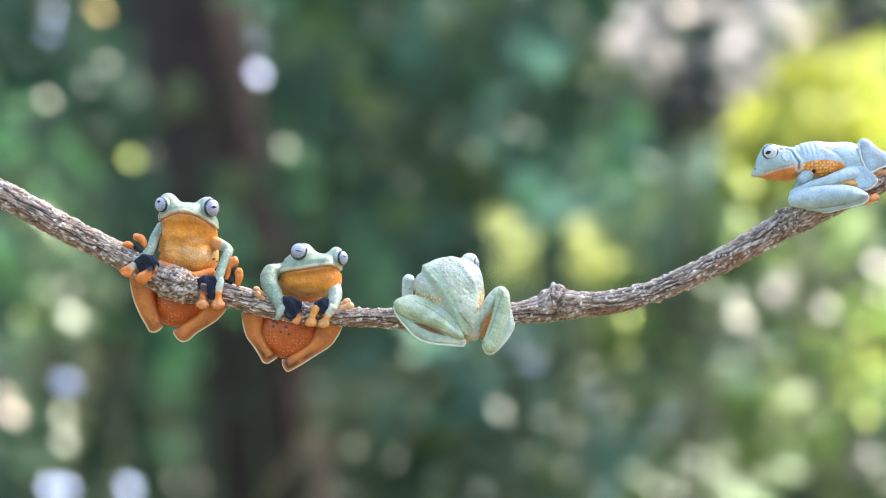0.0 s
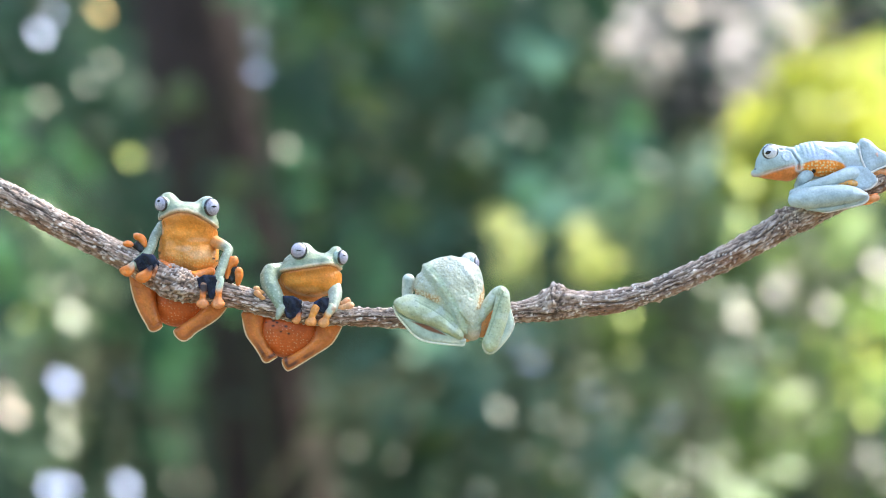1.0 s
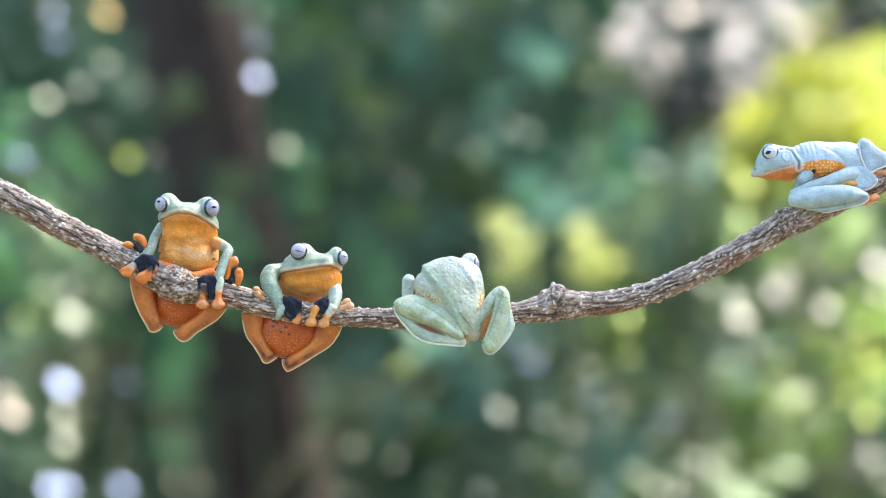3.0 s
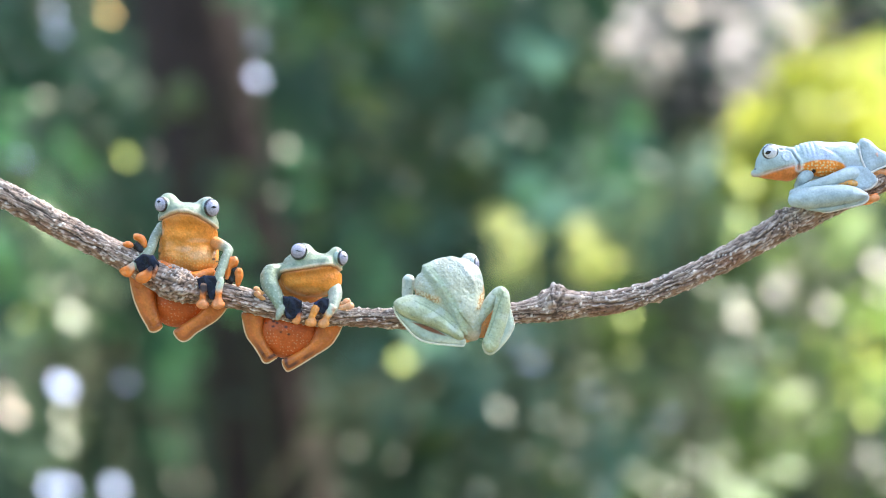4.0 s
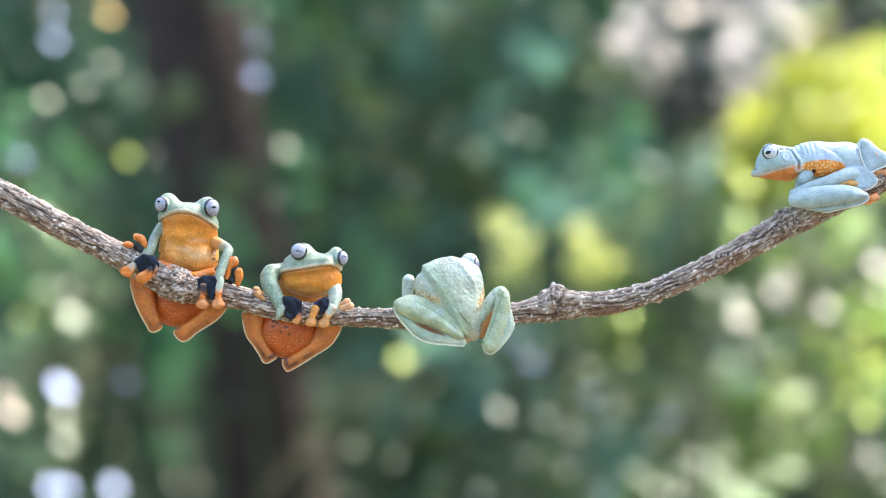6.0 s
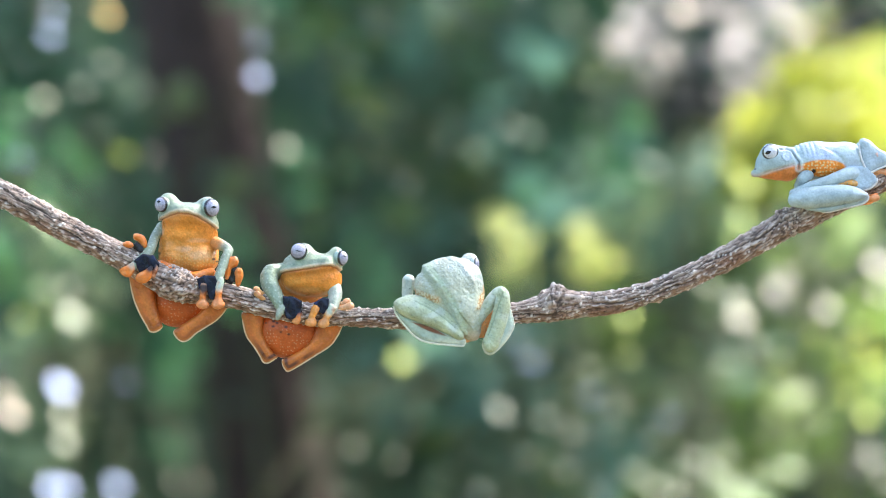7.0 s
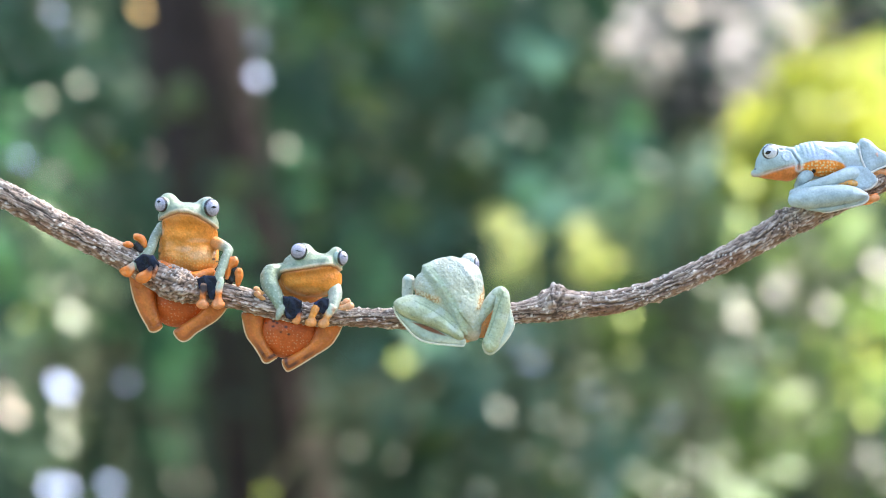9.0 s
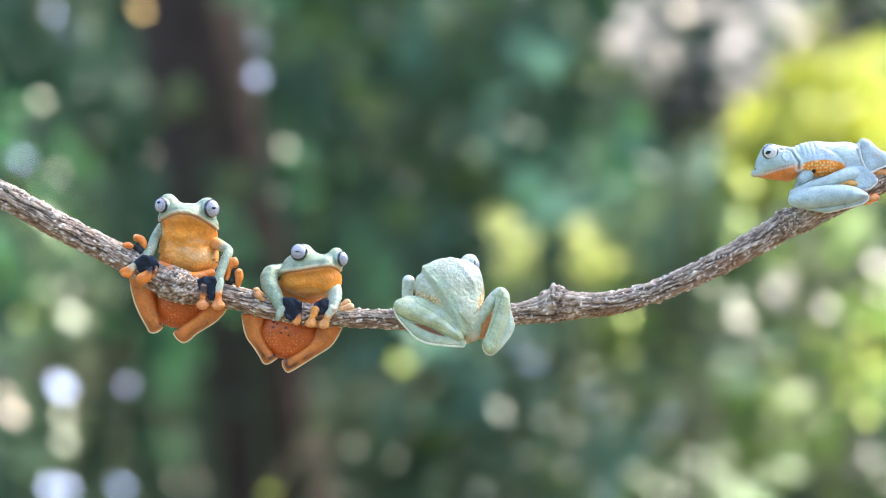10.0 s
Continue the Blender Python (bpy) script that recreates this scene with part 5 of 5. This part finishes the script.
def tree():
    t = thing("tree", (0, 0, 0), "dark brown leaning tree trunk with unseen leaf clumps added for shade", "tree")
    m = bark_material("trunk_bark", (0.45, 0.42, 0.42), (1.15, 1.05, 1.0), 0.03)
    d = 2.75
    axis = [(sight(540, 2300, d), 0.125), (sight(496, 900, d), 0.084), (sight(414, 450, d), 0.084), (sight(322, -20, d), 0.080), (sight(270, -900, d), 0.070), (sight(240, -1500, d), 0.05)]
    verts, faces, sides = [], [], 40
    rows = []
    for i in range(len(axis) - 1):
        for s in range(12):
            rows.append((axis[i][0].lerp(axis[i + 1][0], s / 12), axis[i][1] + (axis[i + 1][1] - axis[i][1]) * s / 12))
    rows[0] = (Vector((rows[0][0].x, rows[0][0].y, -0.05)), 0.16)
    for i, (p, r) in enumerate(rows):
        for k in range(sides):
            a = 2 * math.pi * k / sides
            q = r * (1 + 0.10 * noise.noise(Vector((math.cos(a) * 3, math.sin(a) * 3, p.z * 2.5))) + 0.03 * math.sin(9 * a + 4 * p.z))
            verts.append(p + Vector((math.cos(a) * q, math.sin(a) * q, 0)))
    for i in range(len(rows) - 1):
        for k in range(sides):
            j = (k + 1) % sides
            faces.append((i * sides + k, i * sides + j, (i + 1) * sides + j, (i + 1) * sides + k))
    part("trunk", mesh_of("trunk", verts, faces, m, np.tile((0.056, 0.038, 0.034), (len(verts), 1))), t)
    rng = np.random.default_rng(21)
    top = axis[-1][0]
    fork = axis[-2][0]
    shade_crown, limbs = [], []
    # unseen leaf clumps added towards the sun to shade the frogs
    over_frogs = Vector((0.02, 0, EYE_HEIGHT)) + TO_SUN * 3.0
    places = [over_frogs + Vector((dx, dy, 0)) for dx in (-0.28, 0.0, 0.28) for dy in (-0.22, 0.0, 0.22)]
    # more unseen clumps, added to keep sun off the thicket
    behind = sight(600, 380, 2.5) + TO_SUN * 2.2
    places += [behind + Vector((dx, dy, dz)) for dx, dy, dz in ((-0.22, 0, 0), (-0.05, 0.1, 0.05), (0.15, 0.0, 0), (0.0, 0.3, 0.1))]
    # unseen clumps above the view, added to darken the upper background
    places += [sight(x, y, 2.5) for x, y in ((520, -150), (660, -120), (800, -160), (940, -120), (1080, -150), (600, -300), (760, -280), (920, -290), (1060, -290))]
    for p in places:
        shade_crown.append((p, 0.22 if (p - over_frogs).length < 0.6 else 0.26 if p.z > 2.2 else 0.08))
        limbs.append(([fork, fork.lerp(p, 0.5) + Vector((0, 0, 0.15)), p], 0.022))
    part("limb", stem_mesh("limb", limbs, TWIG), t)
    tagged(part("shade_crown", foliage_mesh("shade_crown", shade_crown, LEAF["green"], rng, 0.11, 0.16, lambda r: 20 if r < 0.1 else 45 if r < 0.25 else 110), t), kind="stuff")


tree()

LEFT = shrub("dense dark green shrub behind the branch", "dark", [(40, 60, 120), (60, 300, 130), (150, 480, 140), (240, 640, 120), (60, 620, 110), (160, 780, 130), (290, 760, 90)], 2.45, 0.055, 1)
shrub("mid-green shrub with fresh leaves", "green", [(20, 240, 44), (120, 270, 60), (20, 480, 90), (1050, 260, 60), (1130, 290, 50), (930, 330, 50), (400, 420, 70), (430, 540, 44), (330, 560, 60), (650, 440, 50), (660, 510, 44), (100, 400, 60), (180, 590, 50), (540, 300, 50), (260, 640, 50), (310, 700, 50), (350, 650, 40), (300, 800, 40)], 2.2, 0.05, 2, 0.6)
MID = shrub("dense dark green shrub behind the branch", "dark", [(560, 330, 150), (640, 560, 150), (700, 760, 150), (850, 620, 140), (820, 260, 150), (1000, 700, 140), (960, 160, 130), (640, 120, 130), (1180, 680, 120), (1200, 200, 70), (880, 860, 120)], 2.5, 0.055, 3)
shrub("blue-green broad-leaved shrub behind the branch", "blue", [(700, 70, 80), (860, 240, 70), (1100, 340, 110), (1000, 300, 80), (940, 650, 70), (1060, 800, 110), (1180, 420, 90), (760, 420, 70), (660, 660, 60), (1300, 640, 80), (930, 130, 40)], 2.35, 0.06, 4, 0.55)
shrub("olive-green shrub behind the branch", "olive", [(560, 40, 90), (800, 60, 90), (660, 210, 60), (760, 780, 80), (1080, 130, 70), (620, 820, 70), (1200, 560, 70), (1500, 840, 80), (490, 50, 50), (320, 180, 30), (410, 330, 24), (600, 290, 60), (720, 300, 50), (830, 310, 50), (560, 390, 40), (700, 380, 40)], 2.35, 0.05, 5, 0.6)
RIGHT = shrub("sunlit bright green shrub", "bright", [(1100, 620, 60), (1225, 400, 60), (1290, 430, 40), (1060, 620, 44), (1150, 660, 44), (1240, 380, 80), (1380, 790, 90), (1330, 690, 70), (1450, 660, 80), (1480, 420, 100), (1250, 850, 60), (1160, 860, 60), (1540, 600, 70), (1480, 620, 60), (1380, 740, 60), (1550, 700, 60), (1420, 680, 50), (1110, 560, 60), (1290, 480, 70), (40, 520, 70), (70, 600, 60), (1560, 540, 60), (1400, 560, 70), (1480, 720, 70), (1350, 480, 60), (120, 770, 50), (1080, 870, 60), (1500, 800, 60), (1270, 850, 50), (1320, 800, 50), (1390, 820, 44), (1000, 860, 50), (1160, 620, 44), (960, 520, 50), (1050, 570, 46), (900, 490, 36), (60, 370, 40)], 2.3, 0.05, 6, 0.7)
shrub("yellow-green sunlit young leaves", "yellow", [(1500, 130, 80), (1420, 200, 70), (1550, 200, 70), (1350, 260, 60), (1340, 330, 50), (1450, 130, 60), (1400, 180, 60), (1520, 220, 60), (1440, 230, 50), (1558, 655, 24), (1480, 160, 90), (1400, 230, 60), (1340, 300, 50), (1550, 290, 44)], 2.30, 0.06, 7, 1.6)
shrub("pale dry twiggy shrub in sun", "pale", [(1120, 60, 44), (1180, 80, 44), (1220, 20, 60), (1320, 120, 60), (1400, 70, 70), (1480, 30, 50), (1300, 40, 60), (1430, 500, 60), (1550, 480, 60), (1240, 820, 60), (1300, 560, 40), (120, 540, 40), (1540, 800, 40), (30, 640, 50), (40, 450, 50), (110, 620, 40)], 2.6, 0.045, 8, 0.9)
shrub("golden-green leaves on a thin twig", "gold", [(890, 396, 20), (912, 468, 22), (932, 436, 18), (1024, 408, 22), (1016, 468, 24), (1034, 440, 20), (1050, 470, 16)], 1.95, 0.038, 17, 2.2)
shrub("pale grey dry shrub behind the branch", "pale", [(1100, 60, 30), (1178, 92, 34), (1215, 20, 44), (1295, 60, 50), (1335, 130, 50), (1420, 60, 60), (1290, 175, 36), (1370, 20, 40), (1150, 20, 36)], 2.34, 0.045, 18, 1.3)
shrub("pale green sunlit shrub behind the branch", "mint", [(1080, 385, 34), (1150, 365, 34), (1000, 365, 26), (1120, 430, 34), (1060, 660, 36), (1130, 690, 36), (1010, 700, 30), (1190, 650, 36), (1310, 350, 36), (1300, 410, 34), (1250, 540, 40), (1040, 820, 44), (1120, 760, 40), (980, 800, 36), (1080, 860, 44), (1230, 820, 46), (1290, 850, 46), (1200, 860, 46), (1175, 800, 40), (1110, 870, 50), (1245, 835, 56), (1195, 795, 40), (1400, 790, 50), (1300, 650, 40), (1110, 560, 44), (1115, 640, 40), (1350, 860, 50), (1440, 430, 50), (1530, 420, 50), (30, 600, 46), (50, 480, 40), (120, 520, 40), (115, 600, 34), (20, 690, 34), (110, 770, 34), (60, 650, 34), (180, 470, 36), (170, 560, 40), (130, 440, 36), (960, 560, 34), (860, 640, 34), (905, 612, 36), (945, 625, 40), (985, 590, 36), (1240, 420, 44), (1300, 400, 40), (1335, 440, 40), (60, 730, 36), (70, 800, 36), (1010, 850, 44), (1160, 830, 44), (1250, 790, 40)], 2.25, 0.05, 19, 0.8)
shrub("blue-green shrub low behind the branch", "blue", [(940, 650, 60), (960, 700, 50), (1060, 800, 90), (860, 800, 60), (900, 680, 50), (980, 840, 70), (1180, 720, 60), (1100, 330, 90), (940, 590, 50), (1180, 360, 70), (1010, 340, 60), (840, 650, 50), (890, 620, 44), (760, 600, 36), (970, 560, 44), (1200, 300, 50), (880, 605, 40), (930, 600, 40), (820, 720, 50), (900, 780, 60), (1120, 780, 50), (960, 720, 50)], 2.22, 0.055, 20, 0.9)
# paints a shaded gap dark with near-black leaves
shrub("leaves coloured near black to stand for a shaded gap", "shade", [(1190, 200, 36), (1160, 120, 30), (1220, 160, 44), (1190, 170, 34), (1232, 200, 34), (1170, 148, 26), (1500, 25, 36), (1225, 130, 30), (1245, 160, 30), (1215, 185, 34), (1510, 40, 34), (1478, 50, 24)], 2.14, 0.05, 23, 2.6)
shrub("tall dense hedge closing the view", "dark", [(x, y, 170) for x in (-150, 100, 350, 600, 850, 1100, 1350, 1600) for y in (-50, 220, 500, 780, 980)], 3.3, 0.09, 9, 0.55, "hedge", "hedge")

# glossy leaves that catch the sun: x, y, length, depth, degrees off the mirror angle
NEAR = 1.86


def shiny_leaf(kind, x, y, size, off, owner):
    d = NEAR
    s = size * U * (REACH + d) / REACH
    v, f = blade(s * 1.5, s * 1.1, 0.02, 0.01)
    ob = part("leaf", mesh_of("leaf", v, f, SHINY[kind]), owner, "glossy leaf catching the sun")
    p = sight(x, y, d)
    way = (Vector((0, -REACH, EYE_HEIGHT)) - p).normalized()
    n = (TO_SUN + way).normalized()
    side = n.cross(Vector((0, 0, 1))).normalized()
    q = (Matrix.Rotation(radians(off if kind == "white" else off + 3), 3, side) @ n).to_track_quat("Z", "Y")
    ob.matrix_basis = Matrix.LocRotScale(p, q, None)
    return ob, side


GLINTS = {}
for kind, owner, rows in (
        # blue-white leaves stand in for bright gaps of sky
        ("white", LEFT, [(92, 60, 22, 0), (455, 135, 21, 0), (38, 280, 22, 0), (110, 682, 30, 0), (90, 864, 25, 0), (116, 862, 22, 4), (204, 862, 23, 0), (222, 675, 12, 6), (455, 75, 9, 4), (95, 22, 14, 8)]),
        ("cream", LEFT, [(84, 176, 18, 3), (142, 165, 16, 4), (505, 262, 15, 4), (115, 780, 19, 0), (112, 735, 18, 0), (125, 560, 27, 3), (120, 510, 14, 6), (310, 850, 11, 7), (190, 112, 15, 4), (493, 345, 16, 4), (100, 305, 17, 4), (153, 45, 16, 4)]),
        ("peach", LEFT, [(22, 730, 27, 0), (355, 855, 9, 9), (270, 275, 8, 10), (8, 700, 18, 2)]),
        ("lime", LEFT, [(222, 278, 19, 4), (40, 565, 12, 6)]),
        ("amber", LEFT, [(175, 25, 20, 0)]),
        # leaves far off the mirror angle are added to brighten the lower middle
        ("cream", MID, [(888, 728, 26, 3), (965, 740, 22, 27), (1012, 765, 22, 27), (1045, 650, 24, 31), (1090, 720, 24, 32), (1000, 830, 24, 31), (930, 810, 22, 34), (1120, 835, 26, 24), (1060, 865, 26, 26), (1150, 780, 24, 30), (625, 790, 11, 5), (700, 815, 11, 5), (1010, 762, 12, 8), (905, 222, 9, 6), (842, 268, 8, 6), (720, 325, 7, 8), (850, 872, 20, 4)]),
        ("lime", MID, [(710, 640, 24, 4), (1112, 628, 11, 6), (1112, 562, 20, 5), (1546, 645, 22, 12), (1534, 736, 24, 10), (1500, 700, 16, 12), (1525, 580, 18, 14), (470, 872, 20, 4), (1440, 590, 14, 8), (1385, 640, 13, 8), (1322, 325, 24, 6), (1312, 385, 22, 8), (1296, 300, 16, 12), (1300, 420, 18, 12), (660, 205, 7, 8)]),
        # added to brighten the lower middle, with sky blue in their colour
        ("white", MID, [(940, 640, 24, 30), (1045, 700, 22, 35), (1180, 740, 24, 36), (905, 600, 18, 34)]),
        ("sand", RIGHT, [(1310, 562, 29, 9), (1302, 532, 22, 12), (1462, 545, 24, 8), (1552, 470, 24, 4), (1556, 520, 18, 12), (1392, 485, 18, 10)]),
        ("cream", RIGHT, [(1230, 812, 26, 14), (1262, 834, 26, 12), (1302, 866, 26, 14), (1160, 862, 26, 18), (1205, 842, 22, 18), (1285, 806, 20, 22), (1445, 745, 13, 8), (1545, 810, 16, 6), (1250, 500, 15, 4), (1340, 612, 12, 5), (1400, 830, 14, 5), (1200, 872, 17, 3), (1352, 842, 15, 4), (1285, 640, 11, 6), (1080, 765, 9, 6), (1440, 450, 13, 14), (1480, 500, 12, 14)]),
        ("peach", RIGHT, [(1210, 22, 20, 2), (1090, 70, 14, 4), (1175, 95, 13, 5), (1420, 60, 14, 5)])):
    for x, y, size, off in rows:
        GLINTS[x, y] = shiny_leaf(kind, x, y, size, off, owner)


def twig(owner, tip):
    """A thin twig that carries a glossy leaf, from the nearest clump of its shrub."""
    root = min(CLUMPS[owner.name], key=lambda c: (c - tip).length)
    side = (tip - root).cross(Vector((0, 0, 1))).normalized()
    up = side.cross(tip - root).normalized()
    verts, faces, sides, n = [], [], 5, 6
    for i in range(n):
        t = i / (n - 1)
        p = root.lerp(tip, t) + Vector((0, 0, 0.05 * math.sin(math.pi * t)))
        r = 0.0022 * (1 - 0.65 * t)
        for k in range(sides):
            a = 2 * math.pi * k / sides
            verts.append(p + (side * math.cos(a) + up * math.sin(a)) * r)
    for i in range(n - 1):
        for k in range(sides):
            j = (k + 1) % sides
            faces.append((i * sides + k, i * sides + j, (i + 1) * sides + j, (i + 1) * sides + k))
    part("twig", mesh_of("twig", verts, faces, TWIG, np.tile((0.10, 0.11, 0.06), (len(verts), 1))), owner)


for ob, _ in GLINTS.values():
    twig(ob.parent, ob.matrix_basis.translation.copy())


# ---- motions ----
def motions():
    """The branch bobs by a fifth of a millimetre; shiny leaves nod in the wind."""
    bob = [(0, 0), (0.6, 0), (1.0, 0.0002), (1.4, 0), (5.0, 0), (9.5, 0), (10.0, -0.0003)]
    for ob in (BRANCH, *FROGS[:3]):
        home = ob.location.copy()
        walk(ob, [(t, Matrix.Translation(home + Vector((0, 0, z)))) for t, z in bob])
    # leaf: seconds, shift to the right and down on the branch's grid, nod in degrees
    nods = {
        (92, 60): [(0, -6, 0, 30), (0.4, -20, -5, 12), (0.7, -20, -2, 0), (1.3, -22, 0, 2), (1.8, -10, 4, 28), (2.6, 5, 12, 32), (3.8, 10, 0, 30), (5.0, 10, 0, 26), (5.6, 8, 12, 20), (6.8, -5, 4, 8), (7.3, 0, 0, 30), (7.8, 2, 4, 22), (8.3, 20, 0, 38), (10, 30, 0, 42)],
        (455, 135): [(0, 2, -5, 0), (0.6, 0, -8, 24), (1.3, 0, -6, 16), (2.0, 0, -2, 10), (3.8, 0, 2, 2), (4.4, 0, 0, 18), (5.6, -3, 0, 22), (6.8, 0, 0, 5), (7.3, 0, 0, 18), (7.8, -2, 0, 5), (8.8, 0, 0, 2), (9.4, 0, 0, 18), (10, 0, 0, 12)],
        (38, 280): [(0, 0, 0, 50), (1.3, 0, 0, 48), (2.6, -2, 0, 16), (3.8, -2, 0, 40), (4.4, -2, 2, 18), (5.0, -2, 2, 17), (5.6, -2, 0, 18), (6.8, -2, 0, 40), (7.3, -2, 0, 24), (7.8, -4, 2, 8), (8.3, -2, 2, 14), (9.4, 0, 0, 24), (10, 0, 0, 16)],
        (110, 682): [(0, 6, -6, 26), (0.7, 2, -4, 8), (2.0, 0, -4, 6), (3.8, 0, 0, 2), (5.0, -2, 4, 0), (7.0, -3, 2, 0), (10, -2, 2, 0)],
        (710, 640): [(0, 0, 14, 55), (2.2, 0, 12, 52), (3.8, 0, 0, 2), (5.0, 0, -4, 0), (7.8, 0, -2, 3), (10, 0, 2, 8)],
        (222, 278): [(0, 10, 2, 0), (1.3, 8, 0, 2), (2.0, 10, 2, 8), (3.8, 0, 0, 4), (4.4, 0, 0, 0), (5.6, 4, 0, 4), (6.8, 0, -6, 14), (7.3, -10, 0, 20), (8.3, -8, -6, 30), (10, -20, 10, 40)],
        (175, 25): [(0, 2, -6, 6), (2.0, 8, -2, 0), (2.6, 14, 0, 2), (3.8, 12, 0, 4), (4.4, 36, -4, 4), (5.0, 36, -4, 4), (5.6, 22, 0, 4), (7.3, 16, 0, 4), (8.3, 45, -4, 4), (9.4, 80, -8, 6), (10, 74, -8, 6)],
        (142, 165): [(0, 12, -16, 18), (1.3, 12, -16, 8), (2.0, 0, -14, 45), (2.6, 4, -16, 4), (3.8, -6, 8, 30), (4.4, 0, 14, 0), (5.0, 2, 14, 0), (5.6, 10, -14, 4), (6.8, 2, -6, 22), (7.4, 6, -16, 4), (7.8, 2, -8, 6), (8.8, 0, -18, 0), (9.4, 4, -8, 16), (10, 10, -6, 28)],
        (190, 112): [(0, 0, 0, 4), (1.3, -2, 0, 6), (2.6, 0, 0, 2), (3.8, -2, 0, 22), (4.4, 0, 0, 6), (5.6, -2, 0, 4), (6.8, 0, 0, 12), (7.8, 0, 0, 20), (8.3, 6, 6, 50), (10, 6, 6, 55)],
        (84, 176): [(0, 0, 0, 4), (1.3, -8, 4, 8), (2.0, 0, -2, 0), (3.8, -4, 0, 4), (4.4, -20, 0, 24), (5.0, -22, 0, 24), (5.6, 0, 0, 6), (6.8, -4, 0, 4), (7.8, -14, 0, 12), (8.8, -8, 0, 4), (10, -10, 2, 2)],
        (493, 345): [(0, 0, 0, 55), (2.7, 0, 0, 48), (3.8, 0, 0, 26), (5.0, 0, 0, 18), (5.7, 0, 2, 22), (7.0, 0, 2, 48), (8.5, 0, 0, 50), (9.2, 0, 0, 34), (10, 0, 0, 28)],
        (100, 305): [(0, 0, 0, 55), (7.8, 0, 0, 55), (8.3, 4, -6, 26), (8.6, 4, -4, 10), (9.3, -8, 4, 18), (9.6, 2, 0, 12), (10, 2, 0, 10)],
        (153, 45): [(0, 0, 0, 58), (8.0, -10, 6, 58), (8.5, -12, -6, 34), (9.0, 0, 0, 12), (9.4, 4, -6, 26), (9.8, 2, 0, 20), (10, 4, 4, 18)],
        (222, 675): [(0, 0, 0, 40), (1.5, 0, 0, 30), (2.7, 0, 0, 24), (4.5, 0, 2, 10), (5.5, 0, 0, 14), (7.5, 0, 0, 24), (8.8, 0, 0, 14), (9.3, 2, 4, 0), (10, 2, 6, -6)],
        (470, 872): [(0, 0, 14, 58), (8.4, 0, 14, 56), (9.0, 0, 4, 20), (9.3, 0, 0, 6), (10, 6, 2, 24)],
        (204, 862): [(0, 24, 0, 6), (1.3, 18, -2, 2), (2.6, 16, 0, 14), (3.8, 0, 0, 4), (5.0, -4, 0, 0), (6.8, 0, -2, 6), (7.8, 12, -2, 14), (8.3, -4, 0, 2), (9.4, -10, -6, 20), (10, 10, 0, 20)],
    }
    grid = U * (REACH + NEAR) / REACH
    for key, rows in nods.items():
        ob, side = GLINTS[key]
        base = ob.matrix_basis.copy()
        home, turn = base.translation, base.to_quaternion().to_matrix()
        walk(ob, [(t, Matrix.Translation(home + Vector((dx * grid, 0, -dy * grid))) @ (Matrix.Rotation(radians(a), 3, side) @ turn).to_4x4()) for t, dx, dy, a in rows])


motions()
